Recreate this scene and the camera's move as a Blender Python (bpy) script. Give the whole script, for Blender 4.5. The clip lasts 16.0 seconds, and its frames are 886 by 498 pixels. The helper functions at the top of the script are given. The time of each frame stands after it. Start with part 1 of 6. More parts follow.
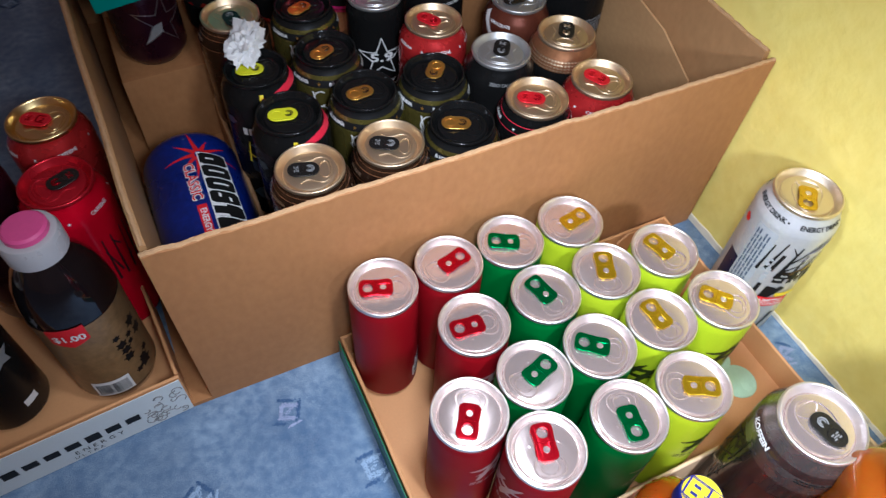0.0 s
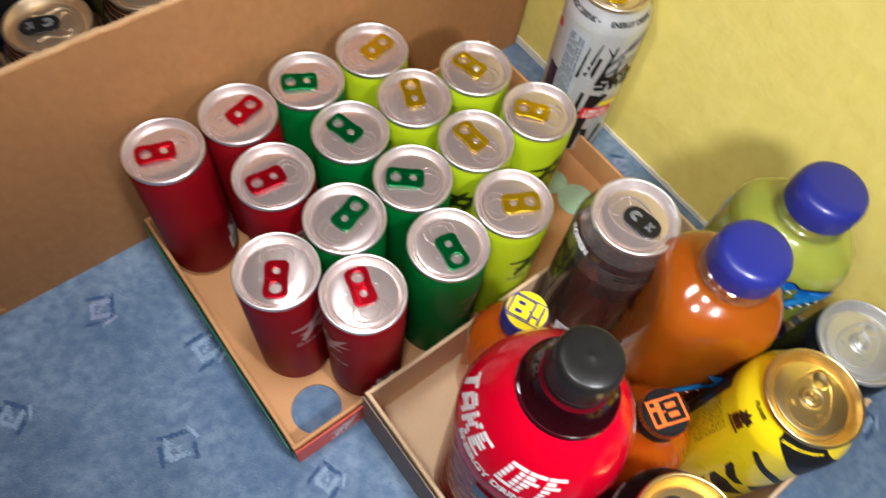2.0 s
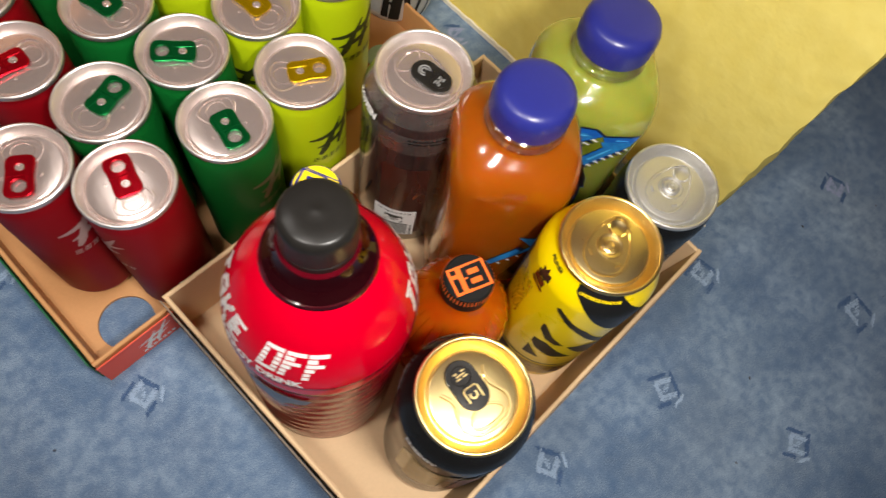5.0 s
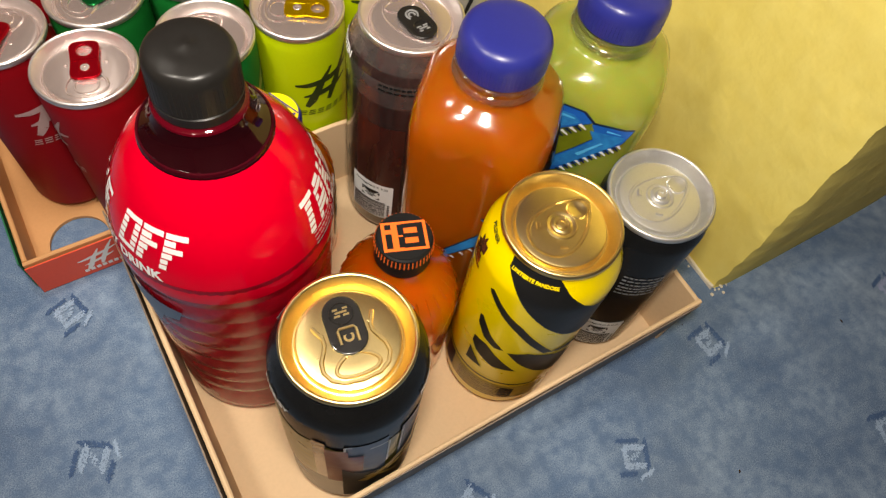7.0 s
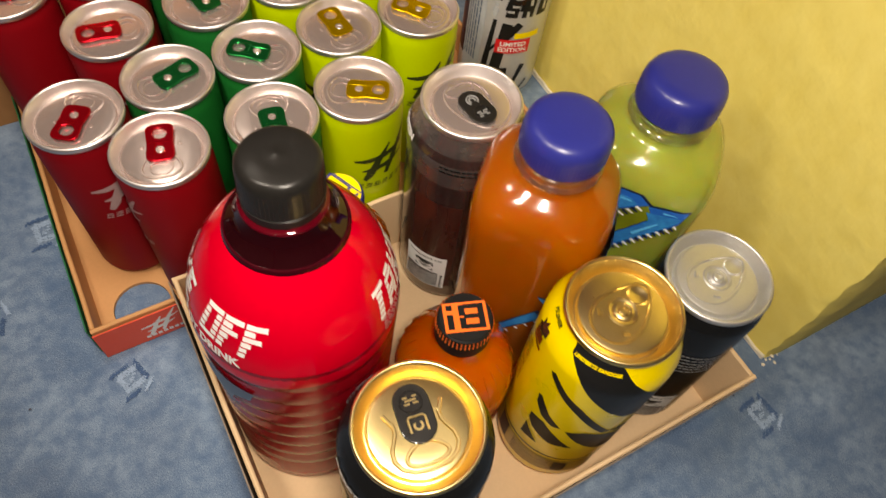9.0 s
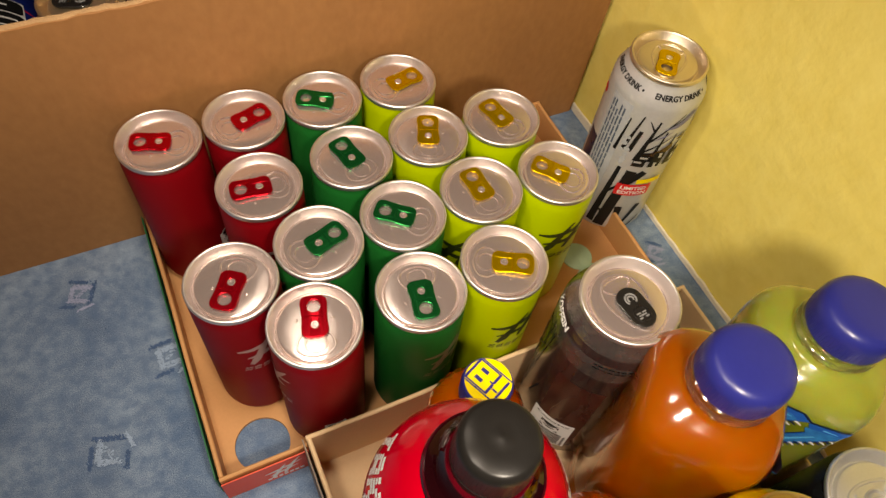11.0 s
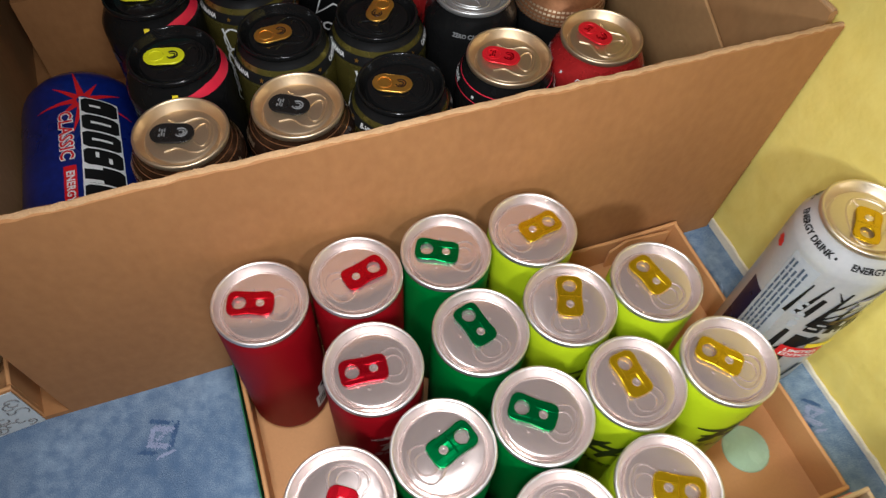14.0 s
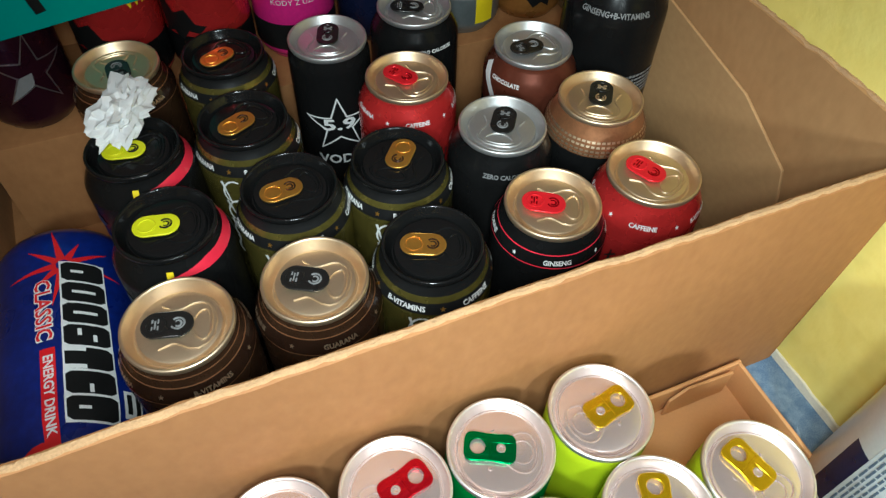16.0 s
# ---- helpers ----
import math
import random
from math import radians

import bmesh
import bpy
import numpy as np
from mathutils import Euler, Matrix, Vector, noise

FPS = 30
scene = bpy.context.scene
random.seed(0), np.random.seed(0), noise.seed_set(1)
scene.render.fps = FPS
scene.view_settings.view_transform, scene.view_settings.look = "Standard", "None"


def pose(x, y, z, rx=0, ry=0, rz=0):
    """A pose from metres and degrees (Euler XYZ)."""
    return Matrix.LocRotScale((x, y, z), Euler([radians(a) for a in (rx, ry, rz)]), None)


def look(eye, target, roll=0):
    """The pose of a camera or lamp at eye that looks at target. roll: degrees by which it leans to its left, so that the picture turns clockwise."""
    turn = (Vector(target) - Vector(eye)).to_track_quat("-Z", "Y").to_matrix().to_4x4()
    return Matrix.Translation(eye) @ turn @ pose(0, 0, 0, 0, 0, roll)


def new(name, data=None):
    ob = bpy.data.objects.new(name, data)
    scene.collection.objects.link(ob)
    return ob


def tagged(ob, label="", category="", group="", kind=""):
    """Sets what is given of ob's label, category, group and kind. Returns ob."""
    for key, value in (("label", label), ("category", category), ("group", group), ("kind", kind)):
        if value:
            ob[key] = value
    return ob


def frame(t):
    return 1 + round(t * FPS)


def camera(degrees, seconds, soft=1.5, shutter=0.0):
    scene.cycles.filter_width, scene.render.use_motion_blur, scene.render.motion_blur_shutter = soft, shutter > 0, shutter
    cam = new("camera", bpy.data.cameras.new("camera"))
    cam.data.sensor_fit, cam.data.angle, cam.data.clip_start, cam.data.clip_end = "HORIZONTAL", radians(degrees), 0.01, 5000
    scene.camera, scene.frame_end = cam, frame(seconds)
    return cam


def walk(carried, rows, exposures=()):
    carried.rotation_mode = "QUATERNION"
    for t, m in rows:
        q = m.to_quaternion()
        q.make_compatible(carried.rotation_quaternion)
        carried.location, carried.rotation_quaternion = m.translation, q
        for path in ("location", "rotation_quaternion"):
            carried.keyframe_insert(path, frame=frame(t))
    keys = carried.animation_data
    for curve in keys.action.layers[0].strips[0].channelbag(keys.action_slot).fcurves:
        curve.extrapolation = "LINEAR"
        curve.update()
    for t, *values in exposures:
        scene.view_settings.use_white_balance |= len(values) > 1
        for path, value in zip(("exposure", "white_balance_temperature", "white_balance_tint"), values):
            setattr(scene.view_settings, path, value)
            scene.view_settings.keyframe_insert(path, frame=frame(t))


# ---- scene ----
cam = camera(65.0, 16.0, soft=1.3, shutter=0.4)
PATH = [
    (0, (-0.095, -0.274, 0.563), (0.481, 0.795, -1.026), 3.9),
    (0.5, (-0.087, -0.267, 0.557), (0.552, 0.703, -1.071), 5.0),
    (1, (-0.072, -0.278, 0.544), (0.618, 0.597, -1.116), 6.9),
    (1.5, (-0.062, -0.291, 0.533), (0.574, 0.548, -1.167), 4.8),
    (2, (-0.04, -0.305, 0.515), (0.651, 0.359, -1.241), 10.0),
    (2.5, (-0.024, -0.319, 0.504), (0.691, 0.205, -1.289), 14.1),
    (3, (-0.017, -0.328, 0.501), (0.698, 0.142, -1.306), 14.9),
    (3.5, (-0.008, -0.338, 0.496), (0.699, 0.107, -1.321), 15.2),
    (4, (0.0, -0.345, 0.485), (0.669, 0.067, -1.354), 15.3),
    (4.5, (0.006, -0.349, 0.481), (0.665, 0.054, -1.364), 14.5),
    (5, (0.021, -0.367, 0.479), (0.72, 0.01, -1.357), 18.5),
    (5.2, (0.035, -0.38, 0.475), (0.712, 0.035, -1.361), 16.3),
    (7.3, (0.057, -0.453, 0.419), (0.702, 0.307, -1.315), 12.5),
    (7.5, (0.057, -0.453, 0.419), (0.697, 0.321, -1.31), 11.7),
    (8, (0.056, -0.452, 0.422), (0.692, 0.341, -1.3), 10.6),
    (8.5, (0.053, -0.446, 0.428), (0.687, 0.38, -1.279), 9.3),
    (9, (0.048, -0.43, 0.437), (0.676, 0.421, -1.261), 9.2),
    (9.5, (0.041, -0.405, 0.452), (0.657, 0.48, -1.233), 8.7),
    (10, (0.035, -0.376, 0.464), (0.653, 0.52, -1.214), 9.0),
    (10.2, (0.031, -0.359, 0.467), (0.643, 0.525, -1.22), 9.8),
    (12.3, (0.008, -0.307, 0.492), (0.558, 0.692, -1.151), 6.4),
    (12.5, (0.01, -0.294, 0.487), (0.555, 0.678, -1.174), 7.1),
    (13, (0.028, -0.256, 0.49), (0.433, 0.745, -1.194), 2.2),
    (13.5, (0.023, -0.212, 0.483), (0.478, 0.676, -1.25), 9.1),
    (14, (0.023, -0.202, 0.472), (0.458, 0.808, -1.198), 4.4),
    (14.5, (0.037, -0.167, 0.46), (0.418, 0.793, -1.253), 1.4),
    (15, (0.03, -0.148, 0.455), (0.511, 0.861, -1.204), 3.8),
    (15.5, (0.03, -0.129, 0.452), (0.6, 0.952, -1.131), 6.2),
    (15.7, (0.024, -0.121, 0.455), (0.566, 1.033, -1.086), 3.8),
    (16, (0.028, -0.113, 0.454), (0.539, 1.038, -1.099), 1.9),
]
EXPOSURES = [(0, 0.62, 5250, 10), (1, 0.52, 5450, 10), (1.5, 0.38, 5700, 10), (2.5, 0.12, 6200, 9), (4, 0.06, 6600, 10), (5, 0.12, 6700, 10), (7.5, 0.14, 7300, 11), (9, -0.02, 7700, 12), (10, -0.06, 8200, 13), (12.5, -0.04, 7100, 11), (13.5, 0.25, 6000, 8), (14, 0.26, 5900, 8), (14.5, 0.42, 5700, 7), (15.5, 0.48, 5800, 4), (16, 0.86, 5500, -6)]
walk(cam, [(t, look(e, a, r)) for t, e, a, r in PATH], EXPOSURES)

# ---------------------------------------------------------------- light
world = bpy.data.worlds.new("world")
world.use_nodes = True
world.node_tree.nodes["Background"].inputs[0].default_value = (0.9, 0.8, 0.7, 1)
world.node_tree.nodes["Background"].inputs[1].default_value = 0.02
scene.world = world


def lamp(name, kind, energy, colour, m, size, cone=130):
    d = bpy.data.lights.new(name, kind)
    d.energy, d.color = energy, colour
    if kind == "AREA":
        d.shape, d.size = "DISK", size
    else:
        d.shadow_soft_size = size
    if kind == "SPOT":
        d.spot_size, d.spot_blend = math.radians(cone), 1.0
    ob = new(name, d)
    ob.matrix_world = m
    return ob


# small fixed spots along the camera's way, standing in for its one carried light
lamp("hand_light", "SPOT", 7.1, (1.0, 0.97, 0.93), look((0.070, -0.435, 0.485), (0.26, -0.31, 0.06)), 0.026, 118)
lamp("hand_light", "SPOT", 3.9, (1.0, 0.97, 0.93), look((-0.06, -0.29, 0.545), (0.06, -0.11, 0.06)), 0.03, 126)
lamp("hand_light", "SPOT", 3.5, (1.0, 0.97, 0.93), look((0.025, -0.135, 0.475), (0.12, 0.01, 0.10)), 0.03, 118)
# unseen lamp added under the ceiling as general fill
lamp("overhead_fill", "POINT", 5.0, (1.0, 0.86, 0.79), pose(-0.55, -0.75, 2.05), 0.09)


# ---------------------------------------------------------------- materials
def lin(r, g, b):
    return tuple(((c / 255 + 0.055) / 1.055) ** 2.4 if c > 10 else c / 255 / 12.92 for c in (r, g, b))


def material(name, rgb, rough=0.45, metal=0.0, var=0.12, big=14.0, fine=350.0, bump=0.0, coat=0.0, trans=0.0, ior=1.45, stretch=(1, 1, 1), rvar=0.12, second=None, sheen=0.0, spec=0.5, gain=0.9, sss=0.0):
    m = bpy.data.materials.new(name)
    m.use_nodes = True
    n, l = m.node_tree.nodes, m.node_tree.links
    p = n["Principled BSDF"]
    tc, mp = n.new("ShaderNodeTexCoord"), n.new("ShaderNodeMapping")
    mp.inputs["Scale"].default_value = stretch
    l.new(tc.outputs["Object"], mp.inputs["Vector"])
    a, b = n.new("ShaderNodeTexNoise"), n.new("ShaderNodeTexNoise")
    a.inputs["Scale"].default_value, a.inputs["Detail"].default_value = big, 4
    b.inputs["Scale"].default_value, b.inputs["Detail"].default_value = fine, 3
    l.new(mp.outputs[0], a.inputs["Vector"])
    l.new(mp.outputs[0], b.inputs["Vector"])
    add = n.new("ShaderNodeMath")
    add.operation = "ADD"
    l.new(a.outputs["Fac"], add.inputs[0])
    l.new(b.outputs["Fac"], add.inputs[1])
    half = n.new("ShaderNodeMath")
    half.operation = "MULTIPLY_ADD"
    half.inputs[1].default_value, half.inputs[2].default_value = gain, 0.5 - gain
    half.use_clamp = True
    l.new(add.outputs[0], half.inputs[0])
    mix = n.new("ShaderNodeMix")
    mix.data_type = "RGBA"
    lo = second if second else tuple(c * (1 - var) for c in rgb)
    hi = rgb if second else tuple(min(1, c * (1 + var)) for c in rgb)
    mix.inputs[6].default_value, mix.inputs[7].default_value = (*lo, 1), (*hi, 1)
    l.new(half.outputs[0], mix.inputs[0])
    l.new(mix.outputs[2], p.inputs["Base Color"])
    rr = n.new("ShaderNodeMapRange")
    rr.inputs["To Min"].default_value, rr.inputs["To Max"].default_value = max(0.02, rough - rvar), min(1, rough + rvar)
    l.new(a.outputs["Fac"], rr.inputs["Value"])
    l.new(rr.outputs[0], p.inputs["Roughness"])
    p.inputs["Metallic"].default_value = metal
    p.inputs["Specular IOR Level"].default_value = spec
    p.inputs["Coat Weight"].default_value = coat
    p.inputs["Coat Roughness"].default_value = 0.08
    p.inputs["Subsurface Weight"].default_value = sss
    p.inputs["Subsurface Radius"].default_value = (1.0, 0.4, 0.1)
    p.inputs["Subsurface Scale"].default_value = 0.02
    p.inputs["Transmission Weight"].default_value = trans
    p.inputs["IOR"].default_value = ior
    p.inputs["Sheen Weight"].default_value = sheen
    if bump:
        bp = n.new("ShaderNodeBump")
        bp.inputs["Strength"].default_value, bp.inputs["Distance"].default_value = bump, 0.001
        l.new(b.outputs["Fac"], bp.inputs["Height"])
        l.new(bp.outputs[0], p.inputs["Normal"])
    return m


def carpet_material():
    m = material("carpet_pile", lin(150, 172, 194), 0.95, var=0.2, big=16, fine=1300, bump=0.3, second=lin(58, 84, 118), rvar=0.03, sheen=0.25, gain=1.5)
    n, l = m.node_tree.nodes, m.node_tree.links
    mix = next(x for x in n if x.bl_idname == "ShaderNodeMix")
    # worn, trodden blotches at a hand's width
    c = n.new("ShaderNodeTexNoise")
    c.inputs["Scale"].default_value, c.inputs["Detail"].default_value = 120, 8
    tc = next(x for x in n if x.bl_idname == "ShaderNodeTexCoord")
    l.new(tc.outputs["Object"], c.inputs["Vector"])
    r = n.new("ShaderNodeMapRange")
    r.inputs["From Min"].default_value, r.inputs["From Max"].default_value = 0.38, 0.66
    l.new(c.outputs["Fac"], r.inputs["Value"])
    m2 = n.new("ShaderNodeMix")
    m2.data_type = "RGBA"
    m2.inputs[7].default_value = (*lin(70, 98, 134), 1)
    sc = n.new("ShaderNodeMath")
    sc.operation = "MULTIPLY"
    sc.inputs[1].default_value = 0.62
    l.new(r.outputs[0], sc.inputs[0])
    l.new(sc.outputs[0], m2.inputs[0])
    l.new(mix.outputs[2], m2.inputs[6])
    d = n.new("ShaderNodeTexNoise")
    d.inputs["Scale"].default_value, d.inputs["Detail"].default_value = 13, 6
    l.new(tc.outputs["Object"], d.inputs["Vector"])
    rd = n.new("ShaderNodeMapRange")
    rd.inputs["From Min"].default_value, rd.inputs["From Max"].default_value, rd.inputs["To Max"].default_value = 0.48, 0.72, 0.2
    l.new(d.outputs["Fac"], rd.inputs["Value"])
    m3 = n.new("ShaderNodeMix")
    m3.data_type = "RGBA"
    m3.inputs[7].default_value = (*lin(124, 134, 144), 1)
    l.new(rd.outputs[0], m3.inputs[0])
    l.new(m2.outputs[2], m3.inputs[6])
    l.new(m3.outputs[2], n["Principled BSDF"].inputs["Base Color"])
    return m


def cardboard_material(name, rgb, second, flute=(1, 0, 0)):
    m = material(name, rgb, 0.75, var=0.1, big=9, fine=160, bump=0.02, second=second, rvar=0.08, stretch=(1, 1, 0.6), gain=0.7)
    n, l = m.node_tree.nodes, m.node_tree.links
    tc = next(x for x in n if x.bl_idname == "ShaderNodeTexCoord")
    w = n.new("ShaderNodeTexWave")
    w.bands_direction = "X" if flute[0] else ("Y" if flute[1] else "Z")
    w.inputs["Scale"].default_value, w.inputs["Distortion"].default_value = 48, 0.6
    l.new(tc.outputs["Object"], w.inputs["Vector"])
    old = next(x for x in n if x.bl_idname == "ShaderNodeBump")
    bp = n.new("ShaderNodeBump")
    bp.inputs["Strength"].default_value, bp.inputs["Distance"].default_value = 0.025, 0.0004
    l.new(w.outputs["Fac"], bp.inputs["Height"])
    l.new(old.outputs[0], bp.inputs["Normal"])
    l.new(bp.outputs[0], n["Principled BSDF"].inputs["Normal"])
    return m


def brushed(m, amount, turn=0.0):
    """Rolled grain along the sheet's own x."""
    n, l = m.node_tree.nodes, m.node_tree.links
    vt = n.new("ShaderNodeVectorTransform")
    vt.vector_type, vt.convert_from, vt.convert_to = "VECTOR", "OBJECT", "WORLD"
    vt.inputs[0].default_value = (math.cos(turn), math.sin(turn), 0)
    l.new(vt.outputs[0], n["Principled BSDF"].inputs["Tangent"])
    n["Principled BSDF"].inputs["Anisotropic"].default_value = amount
    return m


M_CARPET = carpet_material()
M_MOTIF = material("motif_pale_yarn", lin(152, 174, 200), 0.95, var=0.25, big=200, fine=1500, bump=0.6)
M_MOTIF_DARK = material("motif_dark_strokes", lin(70, 96, 134), 0.95, var=0.25, big=200, fine=1500, bump=0.6)
M_MOTIF_PINK = material("motif_dusty_pink_yarn", lin(150, 160, 190), 0.95, var=0.25, big=200, fine=1500, bump=0.6)
M_WALL = material("yellow_wall_paint", lin(244, 227, 130), 0.8, var=0.06, big=5, fine=80, bump=0.75, second=lin(230, 208, 102), rvar=0.08)
M_PLASTER = material("bare_plaster", lin(226, 218, 196), 0.9, var=0.15, big=60, fine=500, bump=0.5)
# unseen room surfaces, tinted warm and pinkish for the lids to reflect
M_ROOM = material("pale_room_paint", lin(232, 206, 196), 0.85, var=0.04, big=3, fine=40, bump=0.1)
M_CEIL = material("ceiling_paint", lin(238, 216, 208), 0.9, var=0.03, big=3, fine=40, bump=0.1)
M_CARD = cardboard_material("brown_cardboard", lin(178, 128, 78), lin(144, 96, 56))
# box brown with the side boards' brightness put into the colour; divider too
M_CARD_Y = cardboard_material("brown_cardboard_brightened", lin(190, 146, 96), lin(160, 118, 74), (0, 1, 0))
# same board as the sides; the flaps' lighter shading is painted into the colour
M_FLAP = cardboard_material("lit_cardboard_flap", lin(202, 160, 108), lin(176, 134, 88), (0, 1, 0))
M_CARD_EDGE = material("torn_cardboard_edge", lin(188, 150, 108), 0.9, var=0.25, big=120, fine=900, bump=0.8)
M_CARD_IN = material("pale_carton_inside", lin(218, 186, 146), 0.7, var=0.06, big=10, fine=500, bump=0.1)
M_CARD_TAN = material("orange_tan_carton", lin(204, 150, 98), 0.6, var=0.06, big=10, fine=500, bump=0.1)
M_RED_CARD = material("printed_red_carton", lin(232, 84, 54), 0.45, var=0.05, big=30, fine=500, coat=0.2)
M_GREEN_CARD = material("printed_green_carton", lin(22, 104, 62), 0.45, var=0.08, big=30, fine=500, coat=0.2)
M_GREY_CARD = material("printed_grey_carton", lin(150, 132, 112), 0.6, var=0.35, big=120, fine=700, second=lin(96, 84, 74))
M_WHITE_CARD = material("printed_white_carton", lin(206, 212, 212), 0.5, var=0.05, big=20, fine=500)
M_TEAL = material("printed_teal_carton", lin(20, 150, 140), 0.5, var=0.06, big=20, fine=400)
M_ALU = brushed(material("brushed_aluminium", (0.77, 0.65, 0.61), 0.21, 0.82, var=0.06, big=40, fine=900, bump=0.04, rvar=0.06, stretch=(1, 6, 1)), 0.85)
M_GREYALU = material("grey_aluminium", (0.62, 0.615, 0.60), 0.42, 0.85, var=0.06, big=40, fine=900, bump=0.03, rvar=0.05)
M_PALELID = material("pale_champagne_aluminium", (0.80, 0.70, 0.56), 0.40, 0.95, var=0.06, big=40, fine=900, bump=0.03, rvar=0.05)
M_RIM = material("bright_aluminium_seam", (0.84, 0.80, 0.785), 0.40, 0.95, var=0.05, big=60, fine=900, rvar=0.06)
M_GOLD = material("gold_lacquered_aluminium", (0.94, 0.73, 0.33), 0.29, 1.0, var=0.05, big=40, fine=900, bump=0.03, rvar=0.05)
M_CHAMP = material("champagne_lacquered_aluminium", (0.82, 0.64, 0.42), 0.44, 0.95, var=0.05, big=40, fine=900, bump=0.03, rvar=0.05)
M_BLACKLID = material("black_lacquered_aluminium", (0.008, 0.008, 0.008), 0.14, 0.0, var=0.2, big=40, fine=900, rvar=0.04, spec=0.35)
M_TAB_RED = material("red_anodised_tab", lin(190, 12, 32), 0.25, 0.85, var=0.08, big=80, rvar=0.05)
M_TAB_CORAL = material("coral_red_tab", lin(226, 34, 46), 0.32, 0.3, var=0.08, big=80, rvar=0.05)
M_TAB_GREEN = material("green_anodised_tab", lin(8, 118, 58), 0.25, 0.85, var=0.08, big=80, rvar=0.05)
M_TAB_YELLOW = material("yellow_anodised_tab", lin(214, 176, 16), 0.25, 0.85, var=0.08, big=80, rvar=0.05)
M_TAB_GOLD = material("gold_anodised_tab", (0.92, 0.50, 0.09), 0.34, 0.9, var=0.08, big=80, rvar=0.05)
M_TAB_BLACK = material("black_lacquered_tab", (0.015, 0.014, 0.013), 0.3, 0.2, var=0.2, big=80, coat=0.4)
M_TAB_LEMON = material("lemon_lacquered_tab", lin(226, 226, 20), 0.35, 0.1, var=0.05, big=80, coat=0.3)
M_RED = material("satin_red_can", lin(132, 7, 18), 0.5, 0.0, var=0.06, big=30, fine=700, spec=0.15)
M_GREEN = material("satin_green_can", lin(8, 98, 38), 0.46, 0.0, var=0.06, big=30, fine=700, spec=0.2)
M_LIME = material("satin_lime_can", lin(178, 198, 20), 0.38, 0.1, var=0.06, big=30, fine=700, coat=0.15)
M_SILVERINK = material("bare_silver_print", (0.52, 0.48, 0.46), 0.32, 0.9, var=0.1, big=90)
M_DULLSILVER = material("faded_silver_print", (0.50, 0.34, 0.32), 0.4, 0.3, var=0.15, big=90)
M_DULLGREEN = material("faded_bronze_print", (0.25, 0.24, 0.14), 0.35, 0.7, var=0.15, big=90)
M_DARKINK = material("dark_print", lin(44, 54, 20), 0.4, var=0.1, big=90)
M_WHITE = material("white_print", (0.78, 0.78, 0.76), 0.45, var=0.05, big=60)
M_BLACK = material("glossy_black_can", (0.008, 0.008, 0.008), 0.24, 0.0, var=0.25, big=30, spec=0.16)
M_INK = material("black_print", (0.010, 0.010, 0.010), 0.4, var=0.2, big=60, spec=0.25)
M_SLATE = material("dark_slate_print", (0.035, 0.05, 0.06), 0.35, 0.2, var=0.3, big=60, coat=0.3)
M_OLIVE = material("olive_gold_can", (0.15, 0.125, 0.028), 0.24, 0.6, var=0.35, big=60, fine=260, coat=0.3)
M_OLIVEPRINT = material("olive_gold_print", (0.26, 0.21, 0.04), 0.32, 0.3, var=0.4, big=90, fine=260, coat=0.3)
M_BROWN = material("dark_brown_can", (0.075, 0.036, 0.018), 0.26, 0.6, var=0.2, big=50, coat=0.3)
M_DARKBAND = material("dark_brown_band", (0.030, 0.014, 0.008), 0.25, 0.3, var=0.2, big=50, coat=0.4)
M_REDMETAL = material("metallic_red_can", (0.60, 0.03, 0.03), 0.27, 0.45, var=0.15, big=40, coat=0.4)
M_COPPER = material("copper_print_can", (0.38, 0.17, 0.075), 0.35, 0.6, var=0.3, big=120, fine=600)
M_CHOC = material("chocolate_red_can", (0.16, 0.045, 0.025), 0.3, 0.5, var=0.2, big=50, coat=0.3)
M_EMBER = material("ember_red_print", (0.062, 0.018, 0.014), 0.28, 0.4, var=0.5, big=60, fine=220, coat=0.3, stretch=(1, 1, 0.3))
M_PURPLE = material("dark_purple_can", (0.03, 0.006, 0.014), 0.28, 0.35, var=0.3, big=40, coat=0.3)
M_NAVY = material("navy_can", (0.012, 0.018, 0.06), 0.28, 0.35, var=0.3, big=40, coat=0.3)
M_GREYCAN = material("grey_blue_can", (0.22, 0.25, 0.25), 0.35, 0.5, var=0.15, big=40, coat=0.2)
M_PINKCAN = material("pink_can", lin(226, 40, 140), 0.32, 0.2, var=0.15, big=40, coat=0.2)
M_ORANGECAN = material("amber_brown_can", (0.30, 0.13, 0.03), 0.3, 0.3, var=0.3, big=60, coat=0.2)
M_YELLOWCAN = material("yellow_can", lin(240, 212, 8), 0.3, 0.05, var=0.05, big=40, coat=0.4)
M_YELLOWINK = material("yellow_print", lin(244, 218, 20), 0.4, var=0.06, big=60, coat=0.2)
M_REDINK = material("red_print", lin(214, 26, 34), 0.4, var=0.08, big=60, coat=0.2)
M_RUST = material("rusty_red_print", lin(128, 58, 52), 0.35, 0.1, var=0.25, big=150, coat=0.2)
M_DULLYELLOW = material("dull_yellow_print", lin(158, 132, 40), 0.35, 0.2, var=0.3, big=150, coat=0.2)
M_WHITEGREY = material("pale_grey_print", (0.42, 0.44, 0.46), 0.4, var=0.1, big=60)
M_LAVENDER = material("grey_lavender_print", lin(120, 120, 150), 0.4, var=0.25, big=120)
M_PINKINK = material("pink_red_foil", lin(222, 40, 66), 0.4, var=0.08, big=60, coat=0.2)
M_GREYINK = material("grey_print", (0.22, 0.22, 0.22), 0.45, var=0.1, big=60)
